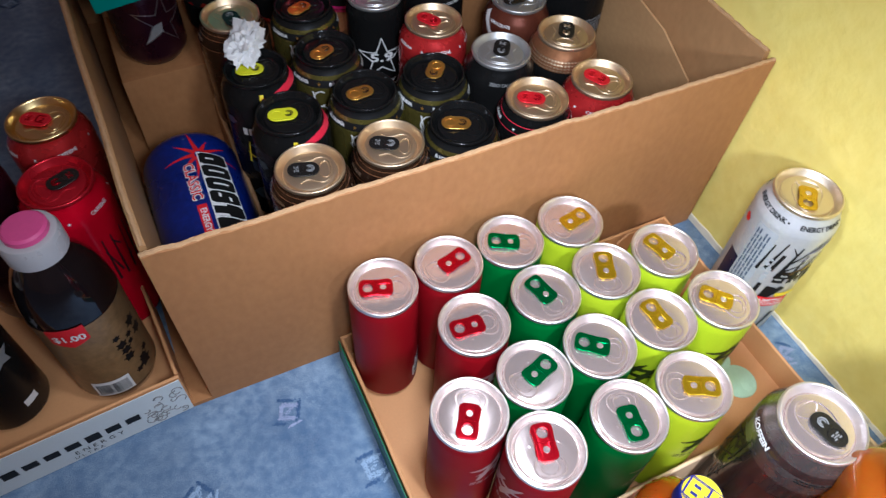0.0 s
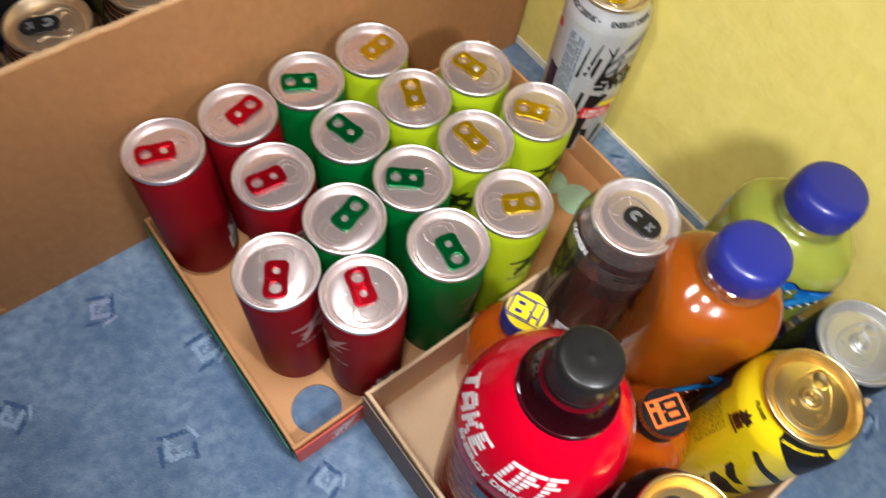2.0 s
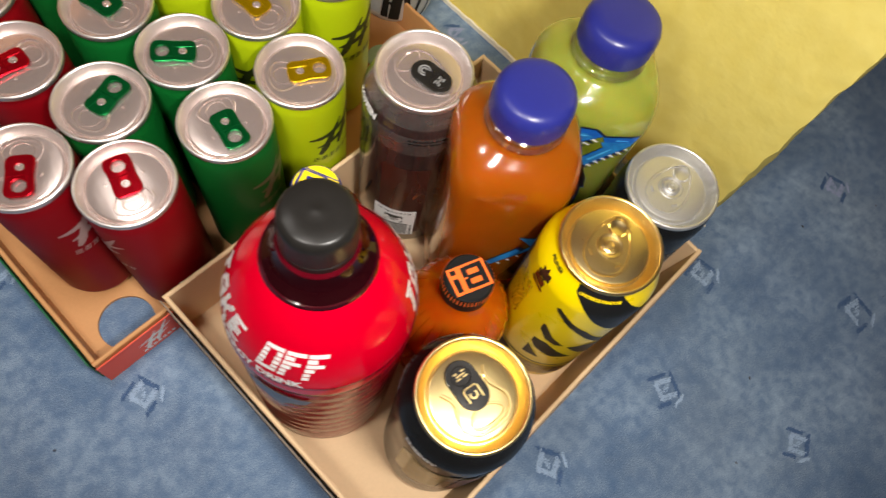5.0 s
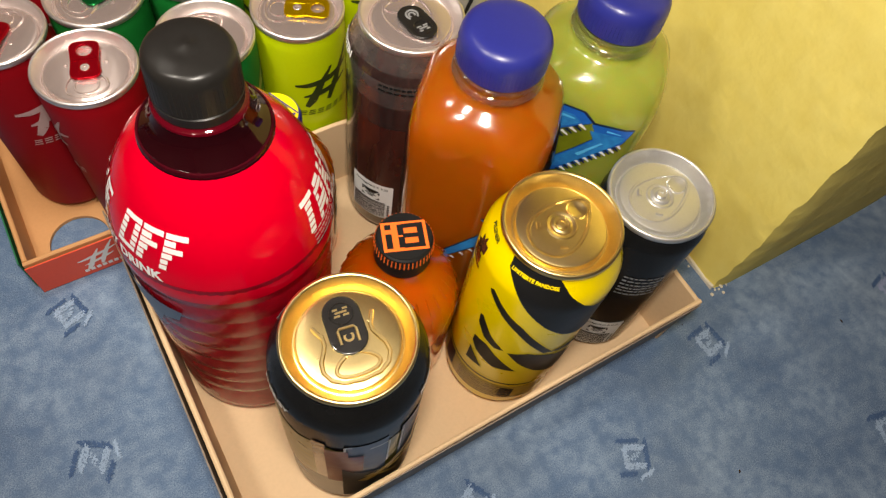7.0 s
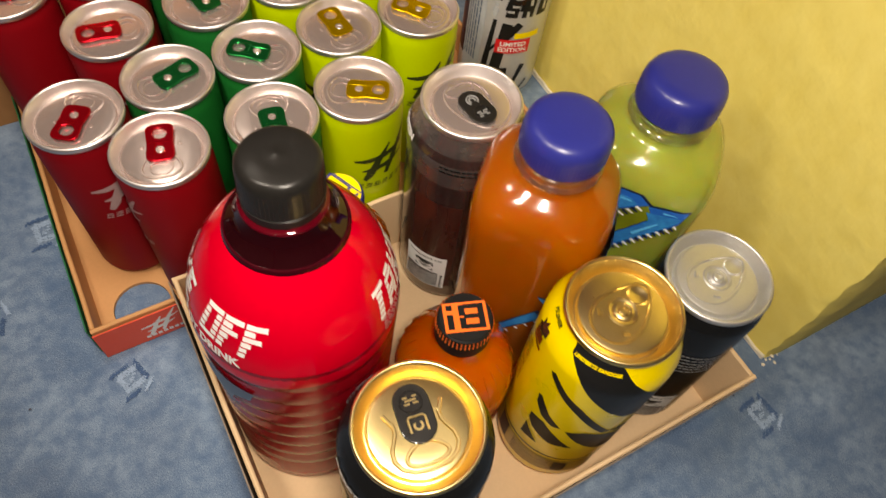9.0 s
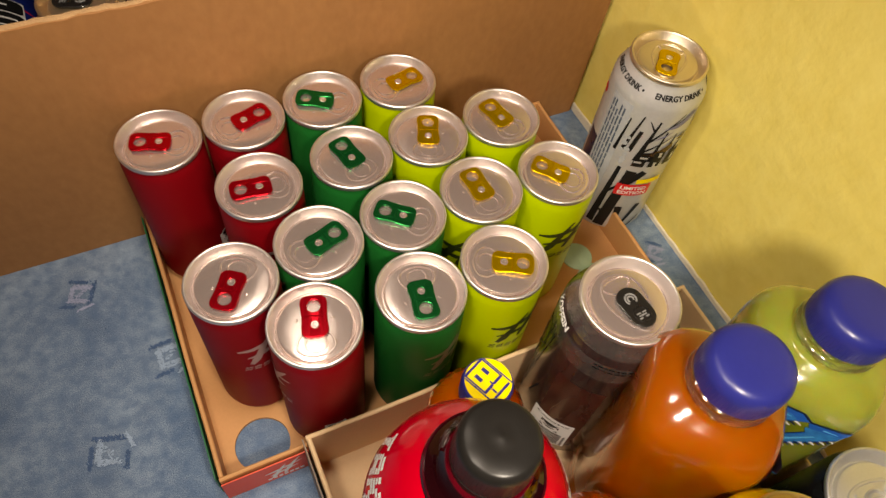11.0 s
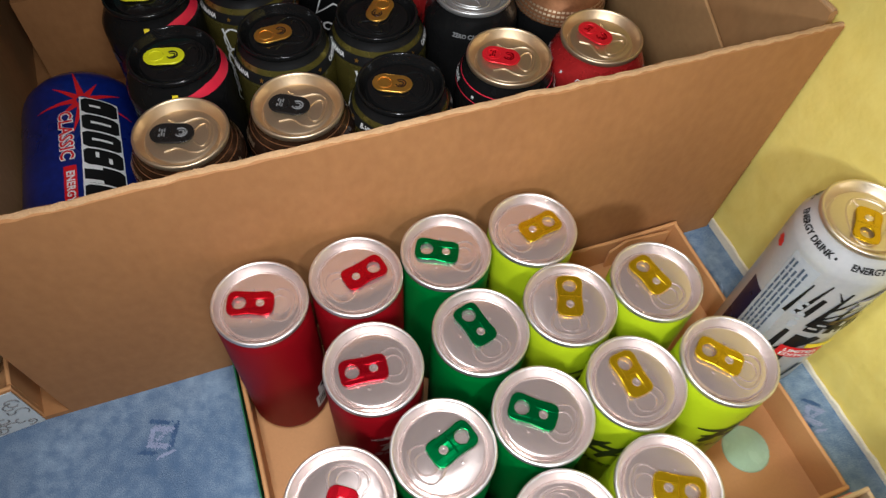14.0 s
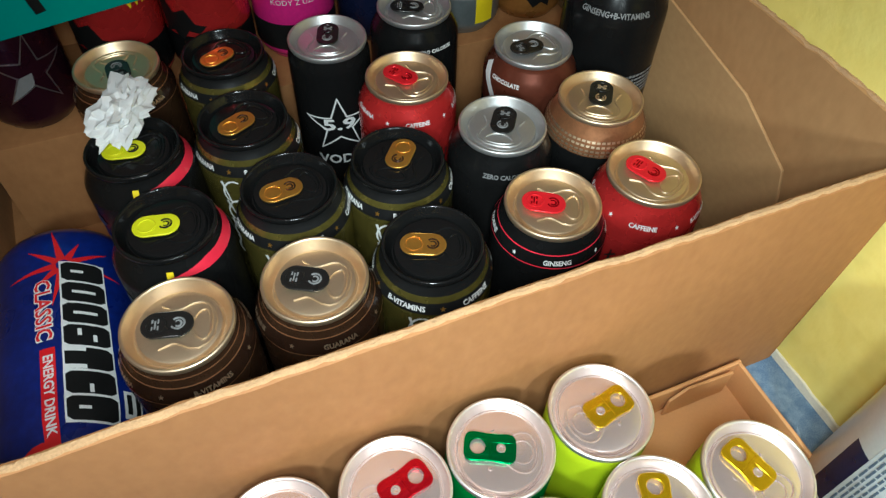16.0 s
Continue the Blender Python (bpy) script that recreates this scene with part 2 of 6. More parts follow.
M_BLUEINK = material("bright_blue_print", lin(44, 150, 214), 0.4, var=0.25, big=40, fine=300, second=lin(24, 80, 160))
M_STEELBLUE = material("steel_blue_print", lin(96, 110, 130), 0.35, 0.3, var=0.15, big=60)
M_WHITECAN = material("white_silver_can", (0.54, 0.545, 0.55), 0.34, 0.3, var=0.08, big=40, coat=0.2)
M_SMOKE = material("smoky_graphic_can", (0.060, 0.034, 0.031), 0.24, 0.6, var=0.6, big=70, fine=300, coat=0.4, stretch=(1, 1, 0.15))
M_SMOKE2 = material("silver_smoke_can", (0.20, 0.17, 0.16), 0.26, 0.8, var=0.3, big=70, fine=300, coat=0.4)
M_BLUEBOTTLE = material("royal_blue_label", lin(22, 46, 140), 0.3, 0.1, var=0.25, big=18, fine=200, coat=0.35, second=lin(12, 24, 84))
M_BLUECAP = material("blue_plastic_cap", lin(38, 43, 122), 0.34, var=0.06, big=40, fine=500, bump=0.03)
M_BLACKCAP = material("black_plastic_cap", (0.012, 0.011, 0.010), 0.32, var=0.2, spec=0.3, big=40, fine=500, bump=0.04)
M_REDSLEEVE = material("bright_red_sleeve", lin(196, 0, 32), 0.12, var=0.04, big=14, fine=300, rvar=0.03, spec=0.3)
M_REDLIQ = material("dark_red_bottle", (0.012, 0.001, 0.002), 0.06, var=0.2, big=30, spec=0.6, rvar=0.03)
M_REDNECK = material("deep_red_neck", (0.07, 0.001, 0.005), 0.06, var=0.2, big=60, spec=0.7, rvar=0.03)
M_REDPET = material("translucent_red_bottle", (0.40, 0.004, 0.016), 0.16, var=0.3, big=30, rvar=0.04, spec=0.3, sss=0.3, trans=0.35, ior=1.3)
M_ORANGE = material("cloudy_orange_drink", (0.52, 0.122, 0.005), 0.20, var=0.10, big=22, fine=60, coat=1.0, rvar=0.05, trans=0.42, sss=0.6, ior=1.30)
M_GREENJ = material("cloudy_green_drink", (0.42, 0.46, 0.07), 0.20, var=0.10, big=22, fine=60, coat=1.0, rvar=0.05, trans=0.35, sss=0.6, ior=1.34)
M_RINGCLEAR = material("clear_ring_plastic", (0.97, 0.95, 0.90), 0.03, var=0.06, big=160, fine=700, trans=0.98, ior=1.4, rvar=0.05, coat=1.0)
M_AMBER = material("amber_glass", (1.0, 0.25, 0.010), 0.03, second=(0.95, 0.125, 0.004), coat=1.0, big=45, fine=60, trans=0.55, sss=0.6, spec=0.8, rvar=0.02, ior=1.36)
M_FILM = material("clear_film_edge", (0.05, 0.002, 0.006), 0.08, var=0.3, big=90, trans=0.3, rvar=0.05)
M_COLA = material("dark_cola_bottle", (0.008, 0.006, 0.007), 0.07, var=0.2, big=30, coat=0.8, rvar=0.03)
M_KRAFT = material("kraft_brown_label", (0.22, 0.13, 0.055), 0.4, var=0.35, big=50, fine=200, coat=0.2)
M_PINKCAP = material("pink_plastic_cap", lin(226, 90, 150), 0.4, var=0.06, big=40)
M_GREYCAP = material("milky_plastic_collar", (0.62, 0.61, 0.62), 0.3, var=0.06, big=40, trans=0.2)
M_TISSUE = material("white_tissue", (0.80, 0.80, 0.79), 0.9, var=0.05, big=60, fine=600, bump=0.3)
M_MINT = material("mint_glue_spot", lin(178, 214, 190), 0.25, var=0.08, big=60, coat=0.5)


# ---------------------------------------------------------------- building helpers
JOINED = {"small_print", "red_graphic", "cap_edge_print", "white_letter_edge", "yellow_burst", "pale_blue_print", "tree_print", "grey_brush_print", "dark_hill_print", "black_side", "fine_print", "cap_mark", "label_print", "printed_wordmark", "printed_wordmark_edge", "wordmark_gap", "printed_script", "barcode", "shoulder_dots", "pressed_ribs", "grip_ribs", "white_teeth", "black_scribble", "slate_patches", "printed_scrolls", "pale_motif", "dark_motif", "gold_spikes", "black_blocks", "dark_scratches", "black_stripes", "lettering", "printed_sign", "dark_print"}


def finish(name, bm, mat, smooth=35):
    me = bpy.data.meshes.new(name)
    bmesh.ops.recalc_face_normals(bm, faces=bm.faces)
    bm.to_mesh(me)
    bm.free()
    me.materials.append(mat)
    if smooth:
        me.shade_smooth()
        me.set_sharp_from_angle(angle=radians(smooth))
    return me


def put(name, me, parent=None, m=None, label=""):
    """Links one mesh as a part of parent, at the local pose m."""
    ob = new(name, me)
    ob.parent = parent
    if m is not None:
        ob.matrix_local = m
    if name in JOINED:
        tagged(ob, kind="stuff")
    return tagged(ob, label) if label else ob


def part(name, bm, mat, parent=None, label="", m=None, smooth=35):
    return put(name, finish(name, bm, mat, smooth), parent, m, label)


def thing(name, m, label, category, group="", kind=""):
    ob = new(name)
    ob.empty_display_size = 0.02
    ob.matrix_world = m
    return tagged(ob, label, category, group, kind)


def lathe(profile, seg=48, bm=None):
    """Turns (r, z) points round the z axis; r 0 closes with a point."""
    bm = bm or bmesh.new()
    rings = []
    for r, z in profile:
        if r < 1e-6:
            rings.append([bm.verts.new((0, 0, z))])
        else:
            rings.append([bm.verts.new((r * math.cos(2 * math.pi * i / seg), r * math.sin(2 * math.pi * i / seg), z)) for i in range(seg)])
    for a, b in zip(rings, rings[1:]):
        for i in range(seg):
            j = (i + 1) % seg
            q = [a[i % len(a)], a[j % len(a)], b[j % len(b)], b[i % len(b)]]
            q = list(dict.fromkeys(q))
            if len(q) > 2:
                bm.faces.new(q)
    return bm


def loft(rings, close=True, bm=None):
    """Skin over rings of equally many points."""
    bm = bm or bmesh.new()
    vs = [[bm.verts.new(p) for p in ring] for ring in rings]
    n = len(vs[0])
    for a, b in zip(vs, vs[1:]):
        for i in range(n):
            bm.faces.new((a[i], a[(i + 1) % n], b[(i + 1) % n], b[i]))
    if close:
        bm.faces.new(vs[0][::-1])
        bm.faces.new(vs[-1])
    return bm


def tube(points, r, closed=False, seg=6, bm=None):
    """A round bead along points."""
    bm = bm or bmesh.new()
    pts = [Vector(p) for p in points]
    n = len(pts)
    rings = []
    for i, p in enumerate(pts):
        a = pts[(i - 1) % n] if closed or i else p
        b = pts[(i + 1) % n] if closed or i < n - 1 else p
        d = (b - a).normalized()
        s = d.cross(Vector((0, 0, 1)))
        s = s.normalized() if s.length > 1e-4 else Vector((1, 0, 0))
        u = s.cross(d)
        rings.append([bm.verts.new(p + r * (math.cos(2 * math.pi * k / seg) * s + math.sin(2 * math.pi * k / seg) * u)) for k in range(seg)])
    for i in range(n if closed else n - 1):
        a, b = rings[i], rings[(i + 1) % n]
        for k in range(seg):
            bm.faces.new((a[k], a[(k + 1) % seg], b[(k + 1) % seg], b[k]))
    return bm


def slab(x0, x1, y0, y1, z0, z1, bevel=0.0, bm=None):
    b2 = bmesh.new()
    bmesh.ops.create_cube(b2, size=1, matrix=Matrix.Translation(((x0 + x1) / 2, (y0 + y1) / 2, (z0 + z1) / 2)) @ Matrix.Diagonal((x1 - x0, y1 - y0, z1 - z0, 1)))
    if bevel:
        bmesh.ops.bevel(b2, geom=b2.edges, offset=bevel, segments=2, affect="EDGES", profile=0.6)
    if bm is None:
        return b2
    me = bpy.data.meshes.new("t")
    b2.to_mesh(me)
    b2.free()
    bm.from_mesh(me)
    bpy.data.meshes.remove(me)
    return bm


def outline(loops, thick, bevel=0.0, res=2):
    """A flat plate from closed loops of (x, y), the inner ones holes, as a bmesh from z 0 to thick."""
    cu = bpy.data.curves.new("o", "CURVE")
    cu.dimensions, cu.fill_mode = "2D", "BOTH"
    cu.extrude, cu.bevel_depth, cu.bevel_resolution = max(thick / 2 - bevel, 0), bevel, res
    for pts in loops:
        sp = cu.splines.new("POLY")
        sp.points.add(len(pts) - 1)
        for q, (x, y) in zip(sp.points, pts):
            q.co = (x, y, 0, 1)
        sp.use_cyclic_u = True
    return from_curve(cu, thick / 2)


def from_curve(cu, lift=0.0):
    ob = bpy.data.objects.new("o", cu)
    scene.collection.objects.link(ob)
    me = bpy.data.meshes.new_from_object(ob.evaluated_get(bpy.context.evaluated_depsgraph_get()))
    bm = bmesh.new()
    bm.from_mesh(me)
    bpy.data.objects.remove(ob)
    bpy.data.curves.remove(cu)
    bpy.data.meshes.remove(me)
    for v in bm.verts:
        v.co.z += lift
    return bm


def letters(text, size, squeeze=1.0, bold=0.0):
    """Flat lettering in the built-in font, centred on the origin."""
    cu = bpy.data.curves.new("t", "FONT")
    cu.body, cu.size, cu.align_x, cu.align_y = text, size, "CENTER", "CENTER"
    cu.resolution_u, cu.offset = 2, bold
    bm = from_curve(cu)
    for v in bm.verts:
        v.co.x *= squeeze
    return bm


def radius_at(outer, z):
    pts = sorted(outer)
    if z <= pts[0][0]:
        return pts[0][1]
    for (z0, r0), (z1, r1) in zip(pts, pts[1:]):
        if z <= z1:
            return r0 + (r1 - r0) * (z - z0) / max(z1 - z0, 1e-9)
    return pts[-1][1]


def wrap(bm, outer, angle, z0, lift=0.00035, cut=0.0):
    """Lays flat work round a turned body: x runs round it, y up it."""
    if cut:
        for _ in range(5):
            long = [e for e in bm.edges if e.calc_length() > cut]
            if not long:
                break
            bmesh.ops.subdivide_edges(bm, edges=long, cuts=1)
            bmesh.ops.triangulate(bm, faces=[f for f in bm.faces if len(f.verts) > 4])
    rr = radius_at(outer, z0)
    for v in bm.verts:
        a = radians(angle) + v.co.x / rr
        z = z0 + v.co.y
        r = radius_at(outer, z) + lift + v.co.z
        v.co = (r * math.cos(a), r * math.sin(a), z)
    return bm


def polygon(pts):
    bm = bmesh.new()
    f = bm.faces.new([bm.verts.new((x, y, 0)) for x, y in pts])
    bmesh.ops.triangulate(bm, faces=[f])
    return bm


def polygons(list_of_pts):
    bm = bmesh.new()
    for k, pts in enumerate(list_of_pts):
        f = bm.faces.new([bm.verts.new((x, y, 0.000012 * (k % 24))) for x, y in pts])
        bmesh.ops.triangulate(bm, faces=[f])
    return bm


def rect(w, h, x=0.0, y=0.0):
    return [(x - w / 2, y - h / 2), (x + w / 2, y - h / 2), (x + w / 2, y + h / 2), (x - w / 2, y + h / 2)]


def stroke(x0, y0, x1, y1, w0, w1=None):
    """A bar from one point to another, as four corners."""
    w1 = w0 if w1 is None else w1
    d = Vector((x1 - x0, y1 - y0)).normalized()
    s = Vector((-d.y, d.x))
    return [(x0 - s.x * w0 / 2, y0 - s.y * w0 / 2), (x1 - s.x * w1 / 2, y1 - s.y * w1 / 2), (x1 + s.x * w1 / 2, y1 + s.y * w1 / 2), (x0 + s.x * w0 / 2, y0 + s.y * w0 / 2)]


def circle(x, y, r, n=20):
    return [(x + r * math.cos(2 * math.pi * i / n), y + r * math.sin(2 * math.pi * i / n)) for i in range(n)]


CACHE = {}


def cached(key, make):
    if key not in CACHE:
        CACHE[key] = make()
    return CACHE[key]


def bars(width, height, rows, rnd, fill=0.6):
    """Lines of writing too small to read."""
    out = []
    for i in range(rows):
        y = height / 2 - (i + 0.5) * height / rows
        x = -width / 2
        while x < width / 2 - 0.0006:
            w = min(rnd.uniform(0.0012, 0.004), width / 2 - x)
            out.append(rect(w, height / rows * fill, x + w / 2, y))
            x += w + 0.0007
    return out


def sheet(length, height, thick, rough=0.0018, seed=0, axis="x"):
    """An upright board, its cut top edge uneven: from 0 to length, thickness to one side, standing on z 0."""
    n = max(8, int(length / 0.008))
    bm = bmesh.new()
    rows = []
    for i in range(n + 1):
        u = length * i / n
        h = height + rough * (noise.noise(Vector((u * 60, seed, 0))) + 0.6 * noise.noise(Vector((u * 220, seed, 4))))
        w = 0.0016 * noise.noise(Vector((u * 9, seed, 8)))
        ring = [(u, w * 0.2, 0), (u, thick + w * 0.2, 0), (u, thick + w, h - 0.0008), (u, thick * 0.7 + w, h), (u, thick * 0.3 + w, h), (u, w, h - 0.0008)]
        if axis == "y":
            ring = [(-b, a, c) for a, b, c in ring]
        rows.append(ring)
    return loft(rows)


# ---------------------------------------------------------------- the room
def structure(name, bm, mat, label, category, smooth=0):
    return tagged(part(name, bm, mat, smooth=smooth), label, category, kind="structure")


def build_room():
    floor = structure("floor", slab(-2.2, 2.2, -2.6, 2.2, -0.02, 0), M_CARPET, "worn blue carpet with small pale woven squares", "carpet floor")
    # yellow wall that ends in an outer corner: trowelled, uneven
    bm = bmesh.new()
    nx, ny, nz = 26, 60, 70
    rnd = random.Random(3)

    def dent(p):
        return 0.0022 * noise.noise(p * 9) + 0.0012 * noise.noise(p * 40) + 0.0007 * noise.noise(p * 85)

    zs = [0.42 * (k / nz) ** 1.2 for k in range(nz + 1)]
    ys = [-0.39 + 1.9 * (k / ny) ** 1.4 for k in range(ny + 1)]
    grid = []
    for z in zs:
        row = []
        for k, y in enumerate(ys):
            x = 0.371 + 0.7 * dent(Vector((0, y, z)))
            if k == 0:
                row.append(bm.verts.new((x + 0.0012 + 0.0025 * noise.noise(Vector((3, 7, z * 45))) + 0.002 * noise.noise(Vector((3, 7, z * 140))), -0.3885 + 0.003 * noise.noise(Vector((9, 1, z * 55))), z)))
            else:
                row.append(bm.verts.new((x, y, z)))
        grid.append(row)
    for a, b in zip(grid, grid[1:]):
        for i in range(ny):
            bm.faces.new((a[i], a[i + 1], b[i + 1], b[i]))
    xs = [0.374 + 1.7 * (k / nx) ** 1.6 for k in range(1, nx + 1)]
    g2 = []
    for k, z in enumerate(zs):
        g2.append([grid[k][0]] + [bm.verts.new((x, -0.391 + 1.2 * dent(Vector((x, 5, z))) , z)) for x in xs])
    for a, b in zip(g2, g2[1:]):
        for i in range(nx):
            bm.faces.new((a[i + 1], a[i], b[i], b[i + 1]))
    wall = structure("wall_east", bm, M_WALL, "rough yellow painted plaster wall with a worn outer corner", "wall", smooth=28)
    sol = wall.modifiers.new("thick", "SOLIDIFY")
    sol.thickness, sol.offset = 0.06, -1
    # bare plaster left along the foot of the wall, its upper edge ragged
    for y0, n, h, seed in ((-0.388, 0.17, 0.0045, 41), (-0.2175, 0.15, 0.0050, 42), (-0.067, 0.105, 0.0085, 43)):
        part("plaster_strip", sheet(n, h, 0.0022, 0.0034, seed, "y"), M_PLASTER, wall, "bare pale plaster along the wall's foot", m=pose(0.3708, y0, 0.0))
    # crumbled lumps at the corner's foot
    for k in range(18):
        b2 = bmesh.new()
        bmesh.ops.create_icosphere(b2, subdivisions=1, radius=1)
        q = rnd.uniform(0.0006, 0.0016)
        for v in b2.verts:
            v.co *= q * (1 + 0.5 * noise.noise(v.co * 2 + Vector((k, 0, 0))))
            v.co.z *= 0.7
        part("plaster_chip", b2, M_PLASTER, wall, m=pose(0.369 + rnd.uniform(-0.004, 0.012), -0.392 + rnd.uniform(-0.005, 0.03) * (1 if k % 3 else 0.1), 0.0015), smooth=0)
    # unseen upper wall, made pale so the lids below don't mirror yellow
    up = slab(0.366, 0.41, -0.395, 1.5, 0.42, 2.4)
    slab(0.4104, 2.08, -0.395, -0.36, 0.42, 2.4, bm=up)
    structure("wall_upper", up, M_ROOM, "unseen pale upper wall added for the lids to reflect", "wall")
    # unseen walls and ceiling that close the room
    structure("wall_north", slab(-2.2, 0.36, 1.5, 1.6, 0, 2.4), M_ROOM, "plain pale painted wall", "wall")
    structure("wall_west", slab(-2.2, -2.1, -2.5, 1.5, 0, 2.4), M_ROOM, "plain pale painted wall", "wall")
    structure("wall_south", slab(-2.2, 2.2, -2.6, -2.5, 0, 2.4), M_ROOM, "plain pale painted wall", "wall")
    structure("wall_far_east", slab(2.08, 2.18, -2.5, -0.45, 0, 2.4), M_ROOM, "plain pale painted wall", "wall")
    structure("ceiling", slab(-2.2, 2.2, -2.6, 1.6, 2.4, 2.46), M_CEIL, "plain warm white ceiling", "ceiling")
    return floor


FLOOR = build_room()


# ---------------------------------------------------------------- cans
SLIM = [(0.0, 0.0205), (0.0025, 0.0225), (0.007, 0.0258), (0.010, 0.0264), (0.122, 0.0264), (0.1265, 0.0258), (0.1295, 0.0249), (0.1312, 0.0247)]
TALL = [(0.0, 0.0255), (0.003, 0.0275), (0.009, 0.0320), (0.013, 0.0330), (0.146, 0.0330), (0.150, 0.0326), (0.156, 0.0300), (0.161, 0.0272), (0.1635, 0.0262), (0.165, 0.0261)]
SLEEK = [(0.0, 0.0215), (0.003, 0.0235), (0.008, 0.0280), (0.011, 0.0287), (0.131, 0.0287), (0.135, 0.0283), (0.139, 0.0268), (0.1412, 0.0262), (0.1425, 0.0261)]
SLEEKTALL = [(z if z < 0.02 else z + 0.0225, r) for z, r in SLEEK]
GIANT = [(0.0, 0.029), (0.003, 0.031), (0.009, 0.0355), (0.013, 0.0365), (0.178, 0.0365), (0.184, 0.0355), (0.196, 0.0290), (0.201, 0.0265), (0.2035, 0.0261)]


def body_mesh(outer, mat, key):
    def make():
        base = [(0, 0.006), (outer[0][1] - 0.006, 0.004), (outer[0][1] - 0.002, 0.0003)]
        return finish("body", lathe(base + [(r, z) for z, r in outer], 56), mat)
    return cached(("body", key, mat.name), make)


def lid_mesh(mat, slim, style):
    """Seam, countersink and panel with the scored opening; the panel lies at z -0.0036."""
    def make():
        r = 0.0262 if slim else 0.0270
        k = 0.0011 if slim else 0.0
        prof = [(r - 0.0050 + k, -0.0062), (r - 0.0054 + k, -0.0066), (r - 0.0059 + k, -0.0065), (r - 0.0062 + k, -0.0056), (r - 0.0064 + k, -0.0045), (r - 0.0068 + k, -0.0039), (r - 0.0078 + k, -0.0036), (0.010, -0.0036), (0, -0.0036)]
        bm = lathe(prof, 64)
        tear = []
        for i in range(40):
            t = 2 * math.pi * i / 40
            w = 0.0098 if slim else 0.0082
            q = 0.0090 if slim else 0.0046
            tear.append(((-0.0088 if slim else -0.0105) + q * math.cos(t), w * math.sin(t) * (1 - 0.30 * math.cos(t)), -0.0035))
        if style != "bare":
            tube(tear, 0.0008, True, bm=bm)
        inner = [(-0.0105 + 0.0052 * math.cos(2 * math.pi * i / 24), 0.0058 * math.sin(2 * math.pi * i / 24), -0.0035) for i in range(24)]
        if slim:
            tube(inner, 0.0006, True, bm=bm)
        if not slim and style == "egg":
            egg = [(0.0008 + 0.0175 * math.cos(radians(a)), (0.0112 - 0.0032 * math.cos(radians(a))) * math.sin(radians(a)), -0.0036) for a in range(0, 360, 8)]
            tube(egg, 0.0008, True, bm=bm)
        if style == "bare":
            # tab torn off: panel bead, rivet ring, finger well and two beans
            egg = [(0.0008 + 0.0175 * math.cos(radians(a)), (0.0108 - 0.0034 * math.cos(radians(a))) * math.sin(radians(a)), -0.0036) for a in range(0, 360, 8)]
            tube(egg, 0.0009, True, bm=bm)
            lathe_at(bm, [(0.0072, -0.0036), (0.0066, -0.0030), (0.0060, -0.0031), (0.0052, -0.0034), (0.0046, -0.0026), (0.0036, -0.0022), (0.0028, -0.0024)], 0, 0, 32)
            lathe_at(bm, [(0.0050, -0.0036), (0.0044, -0.0029), (0.0038, -0.0030), (0.0030, -0.0034), (0, -0.0035)], 0.0114, 0, 32)
            for y in (-1, 1):
                tube([(0.0105 * math.cos(radians(a)), y * 0.0105 * math.sin(radians(a)), -0.0035) for a in (128, 134, 140, 146)], 0.0012, bm=bm)
        if not slim and style == "arms":
            half = [(0.0085, 0.0122), (0.0055, 0.0108), (0.0030, 0.0096), (0.0005, 0.0096), (-0.0022, 0.0108), (-0.0060, 0.0128), (-0.0100, 0.0132), (-0.0138, 0.0112), (-0.0164, 0.0070), (-0.0172, 0.0)]
            tube([(x, y, -0.0036) for x, y in half] + [(x, -y, -0.0036) for x, y in half[-2::-1]], 0.0009, bm=bm)
        for y in () if style == "bare" else (-0.0098, 0.0098):
            lathe_at(bm, [(0.0011, -0.0036), (0.0009, -0.0030), (0, -0.0028)], 0.0045, y, 12)
        return finish("lid", bm, mat, 30)
    return cached(("lid", mat.name, slim, style), make)


def rim_mesh(mat, slim):
    """The rolled double seam and the steep chuck wall inside it."""
    def make():
        r = 0.0263 if slim else 0.0271
        prof = [(r - 0.0014, -0.0046), (r - 0.0004, -0.0038), (r, -0.0026), (r, -0.0008), (r - 0.0003, -0.0003), (r - 0.0008, 0.0), (r - 0.0013, 0.0), (r - 0.0018, -0.0004), (r - 0.0021, -0.0012), (r - (0.0040 if slim else 0.0051), -0.0062)]
        return finish("rim", lathe(prof, 64), mat, 40)
    return cached(("rim", mat.name, slim), make)


def lathe_at(bm, profile, x, y, seg=20):
    start = len(bm.verts)
    lathe(profile, seg, bm)
    bm.verts.ensure_lookup_table()
    for v in bm.verts[start:]:
        v.co.x += x
        v.co.y += y


def rivet_mesh(mat):
    def make():
        bm = lathe([(0.0028, -0.0036), (0.0027, -0.0019), (0.0021, -0.0013), (0.0012, -0.0013), (0.0010, -0.0019), (0, -0.0020)], 24)
        return finish("rivet", bm, mat)
    return cached(("rivet", mat.name), make)


